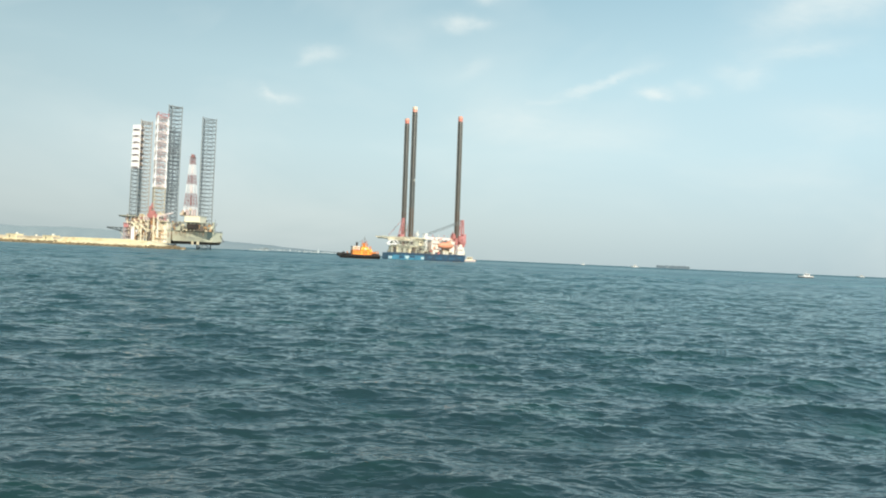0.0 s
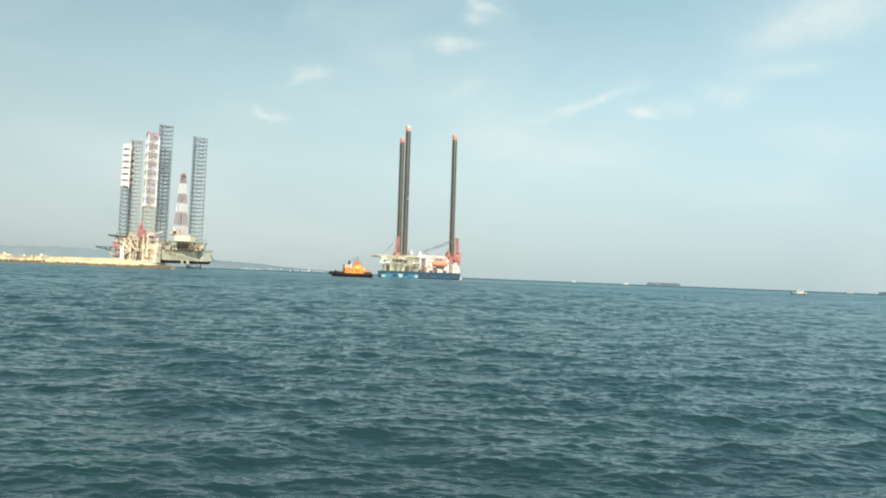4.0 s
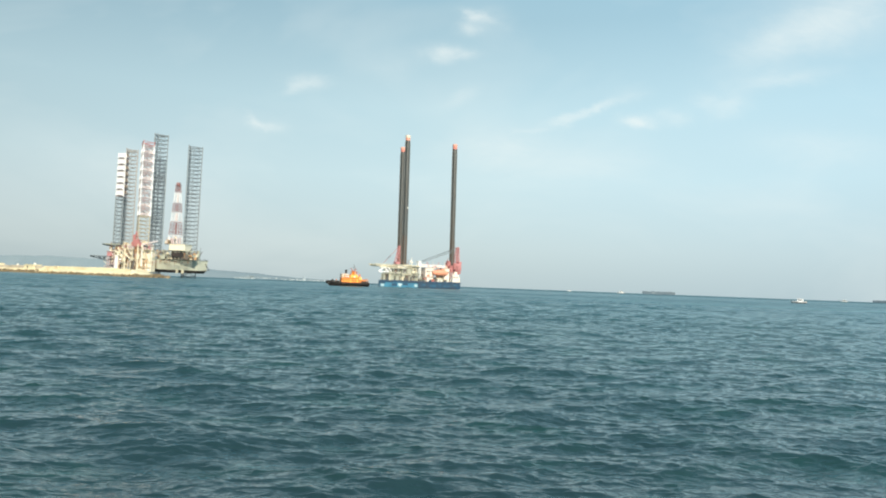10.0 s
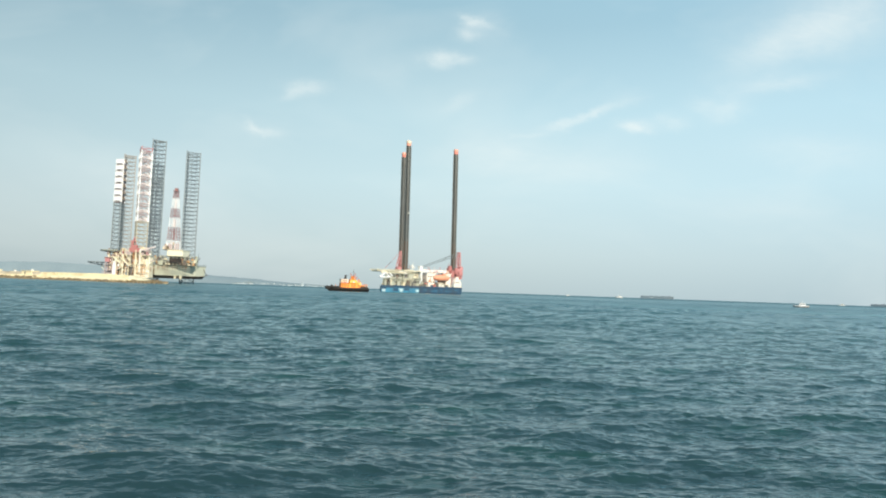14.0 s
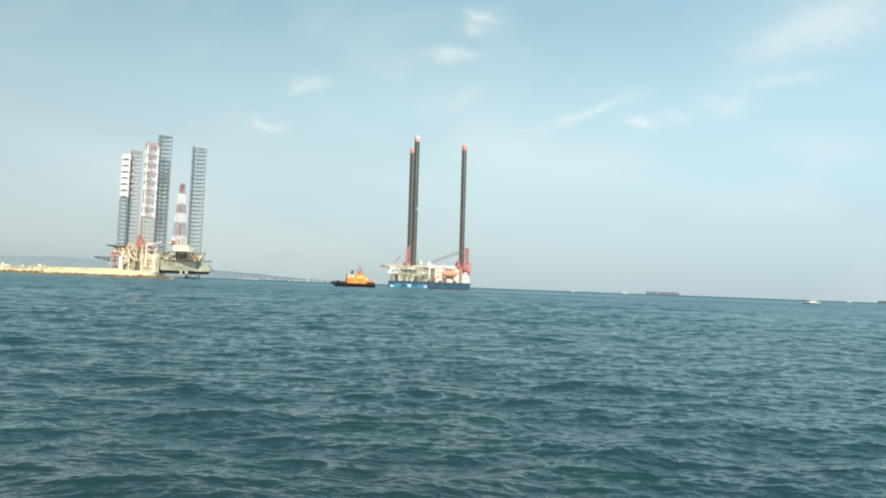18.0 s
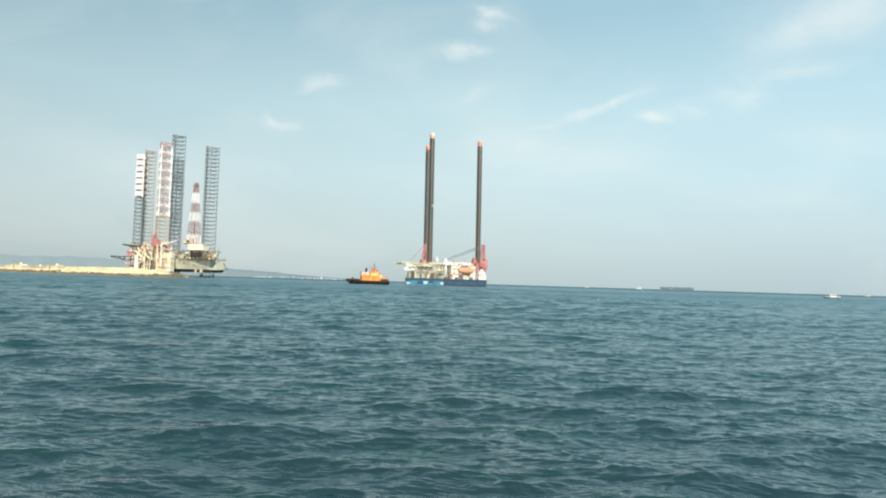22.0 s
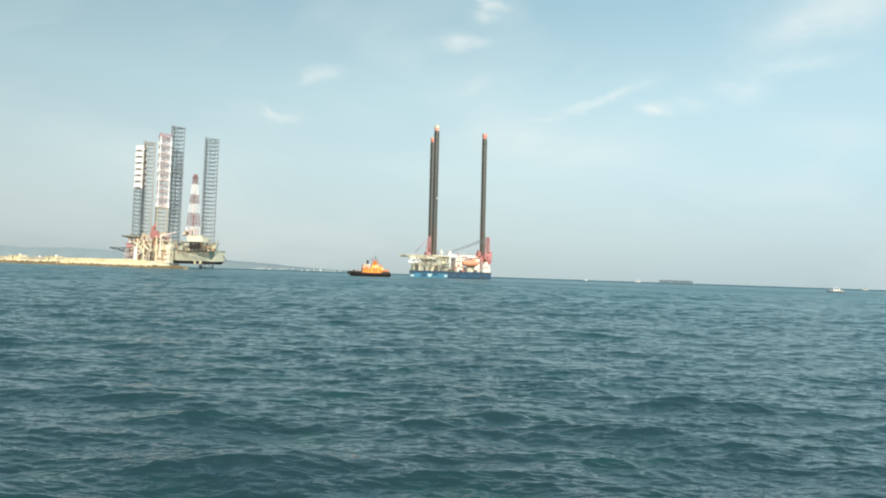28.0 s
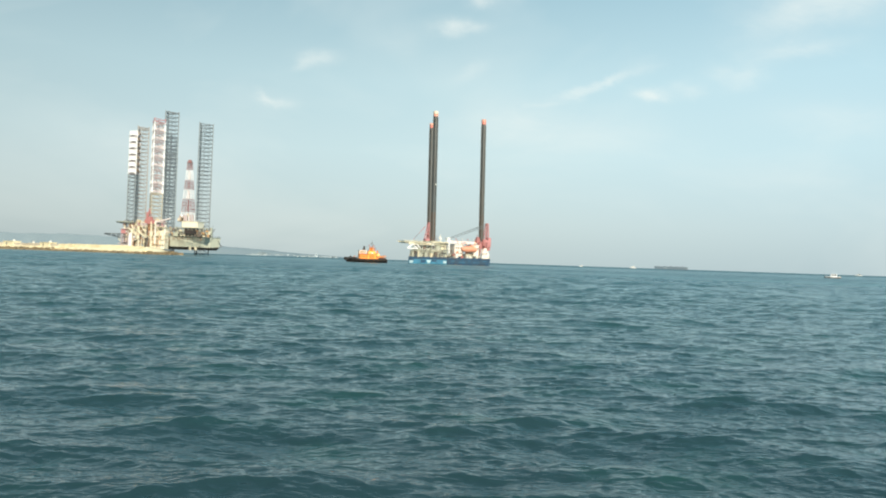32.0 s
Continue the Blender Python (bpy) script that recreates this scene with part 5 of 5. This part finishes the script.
    part("deck_store", Form().box(9.4, 13.0, -1, 5, 3.9, 8.2, 0.2), DARKGREY, barge)
    part("deck_store", Form().box(8.7, 10.5, -2.5, 0, 4.0, 15.4, 0.2).box(8.4, 10.8, -2.8, 0.3, 15.4, 15.7, 0.2), FRESHWHITE, barge, "tall white tower beside the accommodation")
    # red winches, hose reels and stays about the leg foot and the stern
    r = random.Random(91)
    for k in range(26):
        x, y, z = r.uniform(14, 38.4), r.uniform(-3.6, -0.5), r.choice((3.9, 6.6, 9.6, 11.9))
        if k % 2:
            f = Form().box(x, x + r.uniform(0.6, 1.6), y, y + 0.8, z, z + r.uniform(0.6, 1.5), 0.1)
        else:
            f = Form().tube((x, y, z), (x + r.uniform(-1.5, 1.5), y, z + r.uniform(1.5, 3.5)), 0.16, 6)
        part("deck_gear", f, r.choice((ROSE, PALEPINK, DULLRED, WHITE, LIFEBOAT, RUST)), barge)
    for x, y, h in ((16.0, 29.8, 22.0), (0, 0, 16.0)):
        f = Form()
        for s in (-1, 1):
            f.tube((x + s * 1.9, y - 1.9, 8), (x + s * 1.7, y - 1.7, h), 0.16, 5).tube((x + s * 1.9, y - 1.9, 12), (x - s * 1.8, y - 1.8, h - 2), 0.12, 5)
        part("leg_guide", f, RUST, barge, "rusty guide frame at the leg")
    dh = part("deckhouse", Form().box(13.9, 19.6, -2.4, 6, 3.9, 11.6, 0.25).box(13.5, 20, -2.8, 6.4, 11.6, 11.95), WARMWHITE, barge, "warm white deckhouse")
    window_strip(dh, 14.6, 19, -2.4, 9.4, 10.3)
    window_strip(dh, 14.6, 19, -2.4, 6.2, 7.1)
    dh = part("deckhouse", Form().box(33.4, 37.6, -3.75, -3.15, 3.9, 8.6, 0.15).box(34.2, 36.4, -3.7, -3.1, 8.6, 10.2, 0.15).box(37.6, 38.5, -3.6, 1.5, 3.9, 7.0, 0.1).box(27.2, 31.0, -3.1, 5.5, 3.9, 11.6, 0.25).box(26.9, 31.3, -3.4, 5.8, 11.6, 11.9), WARMWHITE, barge, "warm white stern deckhouse")
    window_strip(dh, 34, 37.2, -3.75, 6.4, 7.2)
    window_strip(dh, 27.8, 30.6, -3.1, 9.2, 10.1)
    for x in (31.4, 32.4, 33.2):
        part("post", Form().box(x - 0.15, x + 0.15, -3.6, -3.3, 3.9, 9.4), PALEPINK, dh)
    part("walkway", Form().box(31.0, 34.2, -3.6, -2.2, 9.4, 9.7), PALEPINK, dh)
    part("stair", Form().tube((31.2, -3.5, 4.0), (33.3, -3.5, 9.4), 0.22, 5), WHITE, dh)
    part("deck_store", Form().box(20.4, 26.6, -1.6, 5, 3.9, 6.6, 0.2), CREAM, barge)
    boat = Form().loft([[(x, -3.4 + r * 1.6 * math.cos(a), 9.1 + (r * 1.75 if math.sin(a) > 0 else r * 1.55) * math.sin(a)) for a in [2 * math.pi * i / 14 for i in range(14)]]
                        for x, r in ((18.2, 0.25), (18.9, 0.75), (20.4, 1.05), (23.5, 1.15), (26.8, 1.05), (28.7, 0.7), (29.4, 0.25))])
    lb = part("lifeboat", boat, LIFEBOAT, barge, "orange enclosed lifeboat in its davits", True)
    part("canopy", Form().box(24.4, 26.8, -4.3, -2.5, 10.7, 11.7, 0.3), LIFEBOAT, lb)
    for x in (20.2, 27.2):
        part("davit", Form().tube((x, -1.2, 6.6), (x, -1.4, 11.6), 0.22, 6).tube((x, -1.4, 11.6), (x, -3.4, 12.0), 0.2, 6).tube((x, -3.0, 10.1), (x, -3.0, 11.9), 0.06, 4), CREAM, lb)
    # thick pipe gantry over the deck, in white and faded red lengths
    for k in range(7):
        x = 10.6 + k * 3.2
        part("gantry_beam", Form().box(x, x + 3.1, -0.7, 0.9, 12.5 + 0.1 * (k % 2), 14.0 - 0.15 * (k % 3), 0.15), WARMWHITE if k % 2 == 0 else PINKWHITE, barge, "white pipe gantry length" if k % 2 == 0 else "pink-white pipe gantry length")
    for x, z in ((10.9, 3.9), (20.4, 6.6), (26.8, 6.6), (32.6, 3.9)):
        part("gantry_post", Form().box(x - 0.25, x + 0.25, -0.5, 0.7, z, 12.6), PALEPINK, barge)
    for k in range(5):
        x = 12 + k * 4.3
        part("gantry_lamp", Form().tube((x, 0, 13.9), (x, 0, 15.0), 0.1, 5).box(x - 0.3, x + 0.3, -0.3, 0.3, 15.0, 15.4, 0.08), ROSE if k % 2 else WHITE, barge)
    part("winch_house", Form().box(31.4, 34.0, -2.6, -0.2, 10.2, 13.2, 0.2).box(31.0, 34.2, -2.9, 0.1, 13.2, 13.5), DULLRED, barge, "dull red winch house by the stern leg")
    part("winch_house", Form().box(38.6, 40.2, -2.2, -0.4, 9.0, 11.0, 0.2), ROSE, barge)
    # red jacking gear crowded round the stern leg
    part("jacking_gear", Form().box(30.2, 32.8, -1.8, 0.6, 13.5, 15.6, 0.2).box(30.8, 32.4, -1.6, 0.4, 15.6, 16.8, 0.15).tube((31.2, -0.6, 16.8), (31.2, -0.6, 18.2), 0.18, 6), DULLRED, barge, "dull red jacking gear by the stern leg")
    part("jacking_gear", Form().box(33.8, 36.0, -3.4, -2.2, 11.8, 15.6, 0.25).box(33.3, 36.5, -3.6, -2.2, 13.2, 13.9), DULLRED, barge, "red jacking gear before the stern leg")
    part("jacking_gear", Form().box(39.3, 41.0, -2.0, 0.4, 13.8, 16.6, 0.3).tube((40.2, -1.0, 11.0), (40.2, -1.0, 13.8), 0.4, 8), ROSE, barge, "faded red gear overhanging the stern")
    # stern crane with its boom lowered forward
    f = Form().tube((37.0, -0.6, 8), (37.0, -0.6, 12), 1.6, 12).box(35.4, 40.4, -2.8, 1.4, 11.0, 13.6, 0.4).box(36.2, 39.2, -2.6, 1.2, 13.6, 15.4, 0.3)
    for s in (-1, 1):
        f.tube((36.6, -0.6 + s, 15.2), (37.9, -0.6 + s * 0.6, 25.4), 0.34, 6).tube((39.2, -0.6 + s, 15.2), (38.9, -0.6 + s * 0.6, 25.4), 0.40, 6)
    for z in (16.5, 18.5, 20.5, 22.5, 24.8):
        f.box(36.9 + (z - 15) * 0.11, 39.1, -1.5, 0.3, z, z + 0.35)
    crane = part("crane", f, ROSE, barge, "red deck crane with an A-frame")
    part("crane_boom", lattice_boom((35.8, -1.0, 23.6), (10.5, 1.2, 14.6), 0.75, 0.35, 14, 0.10), GREY, crane, "slim grey lattice boom lowered forward")
    part("pendant", Form().tube((38.2, -0.6, 25.3), (11.5, 1.2, 15.4), 0.06, 4).tube((38.2, -0.8, 25.3), (23, 0.4, 18.6), 0.06, 4), DARKGREY, crane)
    # second crane by the far leg
    f = Form().tube((12.4, 27, 4), (12.4, 27, 13), 1.3, 12).box(10.8, 14.2, 25.4, 28.6, 13, 15.6, 0.4)
    for s in (-1, 1):
        f.tube((11.4, 27 + s, 15.6), (13.6, 27 + s * 0.4, 25.8), 0.26, 6).tube((13.6, 27 + s, 15.6), (14.2, 27 + s * 0.4, 25.8), 0.26, 6)
    for z in (18, 20.5, 23, 25.3):
        f.box(11.6 + (z - 15.6) * 0.2, 14.1, 26.3, 27.7, z, z + 0.45)
    crane = part("crane", f, ROSE, barge, "red deck crane with an A-frame")
    part("pendant", Form().tube((13.8, 27, 25.6), (1, 24, 14.5), 0.12, 4), PINKRED, crane)
    clutter(barge, 31, 20, (8.6, 37, -3.4, -2.7, 3.9), [CREAM, DARKGREY, WHITE, GREENGREY, PINKRED, DARKBLUE], small=0.62)
    return barge


WHITE_CAP = paint("pale_orange_leg_head", (0.90, 0.80, 0.66), (0.88, 0.62, 0.45), 0.5, 0.5)
ORANGE_CAP = paint("orange_leg_band", (0.86, 0.44, 0.34), (0.80, 0.34, 0.26), 0.5, 0.5)
RED_CAP = paint("red_leg_band", (0.75, 0.27, 0.22), (0.66, 0.22, 0.18), 0.5, 0.5)
barge = make_barge()


# ---- boats ----
def hull_form(length, beam, free, sheer, bow_rake=1.2, draught=0.8, n=14):
    """A boat hull, bow toward -x, of stations from bow to stern."""
    rings = []
    for k in range(n + 1):
        s = k / n
        x = -length / 2 + length * s
        w = beam / 2 * min(1.0, (s / 0.34) ** 0.6 if s > 0 else 0.03) * (1 - 0.12 * max(0, s - 0.75) / 0.25)
        top = free + sheer * max(0, 1 - s / 0.5) ** 1.6 + sheer * 0.25 * max(0, s - 0.6) / 0.4
        off = bow_rake * max(0, 1 - s / 0.2)
        rings.append([(x + off, -w * 0.55, -draught), (x, -w, top * 0.45), (x - off * 0.4, -w * 1.03, top), (x - off * 0.4, w * 1.03, top), (x, w, top * 0.45), (x + off, w * 0.55, -draught)])
    return Form().loft(rings)


def make_tug():
    tug = thing("tugboat", pose(0, 0, 0), "orange tugboat with a black hull under way", "tugboat")
    part("hull", hull_form(19.2, 6.4, 1.75, 0.45), BLACK, tug, "black tug hull")
    for k in range(12):
        s = 0.06 + 0.9 * k / 11
        x = -9.6 + 19.2 * s
        w = 3.2 * min(1.0, (s / 0.34) ** 0.6) * 1.03
        for side in (-1, 1):
            part("fender", Form().tube((x - 0.5, side * (w + 0.16), 1.25), (x + 0.5, side * (w + 0.16), 1.25), 0.3, 6), RUBBER, tug)
    part("bow_fender", Form().tube((-9.5, -1.2, 1.6), (-9.5, 1.2, 1.6), 0.85, 12), RUBBER, tug, "big black bow fender")
    part("windlass", Form().tube((-7.4, -0.8, 2.5), (-7.4, 0.8, 2.5), 0.45, 10).box(-7.8, -7.0, -1.0, -0.85, 1.9, 2.8).box(-7.8, -7.0, 0.85, 1.0, 1.9, 2.8), BLACK, tug)
    for y0, y1 in ((-2.9, -2.75), (2.75, 2.9)):
        part("bulwark", Form().box(-8.2, -4.5, y0, y1, 1.8, 2.4), BLACK, tug)
        part("bulwark", Form().box(5.4, 9.0, y0, y1, 1.8, 2.5), BLACK, tug)
    # main deckhouse in three steps down to the stern
    house = part("deckhouse", Form().prism([(-3.6, -2.1), (4.6, -2.1), (4.6, 2.1), (-3.6, 2.1)], 1.7, 3.7, -0.03).box(-3.8, 4.8, -2.3, 2.3, 3.7, 3.85, 0.3), ORANGE, tug, "orange deckhouse")
    part("aft_house", Form().prism([(4.6, -1.9), (7.0, -1.9), (7.0, 1.9), (4.6, 1.9)], 1.7, 3.0, -0.06).box(4.6, 7.2, -2.0, 2.0, 3.0, 3.12, 0.2), ORANGE, tug)
    for k in range(6):
        part("porthole", Form().tube((-3.0 + k * 1.5, -2.16, 2.9), (-3.0 + k * 1.5, -2.05, 2.9), 0.26, 10), GLASS, house)
    for x in (0.3, 3.6):
        part("door", Form().box(x, x + 0.75, -2.15, -2.06, 1.75, 3.5), YELLOW, house)
    # pale wheelhouse on the fore end
    wh = part("wheelhouse", Form().prism([(-3.5, -1.5), (-2.9, -1.9), (-0.2, -1.9), (-0.2, 1.9), (-2.9, 1.9), (-3.5, 1.5)], 3.87, 5.5, 0.03).box(-3.7, 0.0, -2.05, 2.05, 5.5, 5.68, 0.3), PALE, tug, "white wheelhouse with faded red trim")
    for k in range(3):
        part("window", Form().box(-2.7 + k * 0.8, -2.2 + k * 0.8, -2.03, -1.9, 4.85, 5.2), GLASS, wh)
    part("trim_band", Form().box(-2.9, -0.2, -2.02, -1.94, 3.95, 4.3), ROSE, wh, "faded red band")
    part("funnel", Form().tube((-1.1, 0.4, 5.68), (-1.0, 0.4, 7.4), 0.50, 12, 0.42).tube((-1.0, 0.4, 7.4), (-1.0, 0.4, 7.6), 0.54, 12), BLACK, tug, "dark funnel", True)
    # engine casing, stacks and firefighting platform amidships
    part("engine_casing", Form().prism([(0.5, -1.7), (4.4, -1.7), (4.4, 1.7), (0.5, 1.7)], 3.87, 5.4, -0.18), YELLOW, tug, "yellow-orange engine casing")
    part("platform", Form().box(0.7, 3.9, -1.6, 1.6, 5.42, 5.58, 0.2).box(1.3, 3.3, -1.1, 1.1, 6.95, 7.1, 0.2), ORANGE, tug)
    for x in (1.45, 3.15):
        for y in (-0.95, 0.95):
            part("platform_leg", Form().tube((x, y, 5.58), (x, y, 6.95), 0.12, 6), YELLOW, tug)
    part("stack", Form().tube((2.3, -0.1, 5.58), (2.3, -0.1, 6.95), 0.55, 10), ORANGE, tug)
    for x, w in ((1.6, 1), (3.0, -1)):
        part("fire_monitor", Form().tube((x, -0.5, 7.1), (x, -0.5, 7.8), 0.18, 6).tube((x, -0.5, 7.8), (x - 0.7 * w, -0.6, 8.2), 0.14, 6), RED, tug)
    part("searchlight", Form().tube((3.7, -0.9, 5.58), (3.7, -0.9, 6.2), 0.1, 6).box(3.4, 4.0, -1.2, -0.6, 6.2, 6.8, 0.1), RED, tug)
    part("mast", Form().tube((2.6, 0, 7.1), (2.6, 0, 10.4), 0.14, 6, 0.06).box(2.48, 2.72, -0.9, 0.9, 8.8, 8.95).tube((2.6, 0, 9.4), (6.4, 0, 4.4), 0.04, 4).tube((2.6, 0, 9.4), (-2.6, 0, 5.68), 0.04, 4), DARKGREY, tug)
    part("companionway", Form().prism([(4.5, -1.4), (6.2, -1.4), (6.2, 1.4), (4.5, 1.4)], 3.14, 4.4, -0.2), YELLOW, tug)
    part("ventilator", Form().tube((5.2, -1.0, 4.3), (5.2, -1.0, 5.4), 0.22, 8).tube((5.2, -1.0, 5.3), (4.8, -1.0, 5.6), 0.34, 8), ORANGE, tug)
    part("towing_winch", Form().tube((7.7, -0.9, 2.5), (7.7, 0.9, 2.5), 0.6, 10).box(7.3, 8.1, -1.2, -0.95, 1.8, 3.0).box(7.3, 8.1, 0.95, 1.2, 1.8, 3.0), ORANGE, tug)
    part("tow_arch", Form().tube((8.6, -2.4, 1.9), (8.6, -2.0, 3.4), 0.16, 6).tube((8.6, 2.4, 1.9), (8.6, 2.0, 3.4), 0.16, 6).tube((8.6, -2.0, 3.4), (8.6, 2.0, 3.4), 0.16, 6), ORANGE, tug)
    part("bollard", Form().tube((-5.6, 0, 1.9), (-5.6, 0, 3.0), 0.25, 8).tube((-5.6, -0.7, 2.7), (-5.6, 0.7, 2.7), 0.16, 6), ORANGE, tug)
    for x in (-0.6, 2.4):
        part("life_ring", Form().tube((x, -2.42, 4.4), (x, -2.32, 4.4), 0.38, 12), WHITE, tug)
    f = Form()
    rail(f, [(-3.7, -2.25, 3.85), (4.7, -2.25, 3.85), (4.7, 2.25, 3.85)], 0.95, 1.3, 0.05)
    part("guard_rail", f, YELLOW, tug)
    f = Form()
    rail(f, [(4.8, -2.6, 2.45), (8.8, -2.5, 2.45)], 0.9, 1.3, 0.05)
    part("guard_rail", f, ORANGE, tug)
    return tug


PALE = paint("pale_red_white_paint", (0.90, 0.80, 0.70), (0.88, 0.62, 0.48), 0.7, 0.5)
tug = make_tug()


def motorboat(name, label, length, m, hull_mat, cabin_mat, group="", trim=None):
    b = thing(name, m, label, "boat", group)
    k = length / 7.2
    part("hull", hull_form(length, 2.5 * k, 0.95 * k, 0.45 * k, 0.9 * k, 0.4 * k, 10), hull_mat, b)
    if trim:
        part("boot_top", hull_form(length * 0.995, 2.44 * k, 0.40 * k, 0.1 * k, 0.9 * k, 0.42 * k, 10), trim, b, "dark band at the waterline")
    part("cabin", Form().prism([(-0.9 * k, -0.85 * k), (2.1 * k, -0.9 * k), (2.1 * k, 0.9 * k), (-0.9 * k, 0.85 * k)], 0.9 * k, 2.2 * k, -0.12).box(-1.0 * k, 2.2 * k, -0.9 * k, 0.9 * k, 2.2 * k, 2.32 * k, 0.1), cabin_mat, b)
    for i in range(2):
        part("window", Form().box((-0.4 + i * 1.15) * k, (0.45 + i * 1.15) * k, -0.93 * k, -0.8 * k, 1.45 * k, 1.95 * k), GLASS, b)
    part("mast", Form().tube((0.6 * k, 0, 2.3 * k), (0.7 * k, 0, 3.3 * k), 0.04 * k, 5), hull_mat, b)
    part("outboard", Form().box(3.45 * k, 3.85 * k, -0.25 * k, 0.25 * k, 0.3 * k, 1.25 * k, 0.08 * k), DARKGREY, b)
    part("rub_rail", Form().box(-2.6 * k, 3.4 * k, -1.34 * k, -1.28 * k, 0.62 * k, 0.74 * k), trim or cabin_mat, b)
    return b


launch = motorboat("motor_launch", "small white cabin launch crossing the open sea", 6.3, pose(0, 0, 0), FRESHWHITE, FRESHWHITE, trim=DARKGREY)
x, y, _ = bearing(1.02, 470)
workboat = motorboat("workboat", "small faded pink and cream workboat beyond the barge", 10.5, pose(x, y, 0, 0, 0, 5), PINKWHITE, CREAM)
for az, d, size in ((14.99, 1500, 16), (10.75, 1700, 11), (31.2, 1300, 12)):
    x, y, _ = bearing(az, d)
    motorboat("small_boat", "tiny white boat near the horizon", size, pose(x, y, 0, 0, 0, -az), CLEANWHITE, CLEANWHITE, "far boats on the horizon")


def far_hulk(az0, az1, d, h, label):
    """A long dark flat-topped hull far out."""
    az = (az0 + az1) / 2
    x, y, _ = bearing(az, d)
    w = 2 * d * math.tan(radians((az1 - az0) / 2))
    b = thing("moored_barge", pose(x, y, 0, 0, 0, -az), label, "barge", "far barges on the horizon")
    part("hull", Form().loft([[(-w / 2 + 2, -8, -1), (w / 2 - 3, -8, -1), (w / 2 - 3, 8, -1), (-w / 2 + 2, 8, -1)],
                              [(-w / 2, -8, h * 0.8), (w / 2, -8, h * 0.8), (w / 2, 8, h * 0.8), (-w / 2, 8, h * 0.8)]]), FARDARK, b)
    r = random.Random(int(d))
    n = int(w / 9)
    for i in range(n):
        x0 = -w / 2 + 1 + (w - 2) * i / n
        part("hatch", Form().box(x0, x0 + (w - 2) / n - 1.0, -6, 6, h * 0.8, h * r.uniform(0.92, 1.1), 0.6), FARDARK, b)
    part("hull_mark", Form().box(-w * 0.2, -w * 0.13, -8.3, -8.02, h * 0.35, h * 0.6), FARTOWN, b)


far_hulk(16.72, 19.35, 2300, 9.6, "long low dark barge on the horizon")
far_hulk(33.0, 36.5, 2400, 7.5, "low dark barge at the edge of the sea")


# ---- what moves ----
def motions():
    # the tow: the barge slides across and slowly swings; tug and launch make way
    rows = []
    for t, az, turn in ((0, -4.29, 40.3), (3, -4.12, 38.8), (6, -3.95, 37.5), (10, -3.71, 36.8), (14, -3.45, 36.4), (20, -3.04, 35.6), (24, -2.74, 34.9), (28, -2.46, 34.5), (32, -2.18, 34.3)):
        rows.append((t, pose(*bearing(az + 0.13, 380), 0, -0.5, 0) @ pose(0, 0, 0, 0, 0, turn)))
    walk(barge, rows)
    rows = []
    for t, az, turn in ((0, -8.58, 25), (6, -8.42, 23), (12, -8.30, 21.5), (18, -8.13, 20), (24, -7.98, 18.5), (28, -7.86, 17.8), (32, -7.79, 17)):
        rows.append((t, pose(*bearing(az, 310), 0, 0, turn)))
    walk(tug, rows)
    rows = []
    for t, az in ((0, 27.64), (6, 28.04), (12, 28.41), (18, 28.83), (24, 29.13), (28, 29.34), (32, 29.56)):
        rows.append((t, pose(*bearing(az, 345), 0, 0, -22)))
    walk(launch, rows)
    walk(workboat, [(t, pose(*bearing(az, 470), 0, 0, 5)) for t, az in ((0, 0.93), (3, 0.6), (6, 0.3), (32, 0.5))])
    # the whole sea surface drifts with its waves
    walk(water, [(t, pose(-1.5 + 3.0 * t / 32, 4.0 - 8.0 * t / 32, 0)) for t in (0, 16, 32)])


motions()
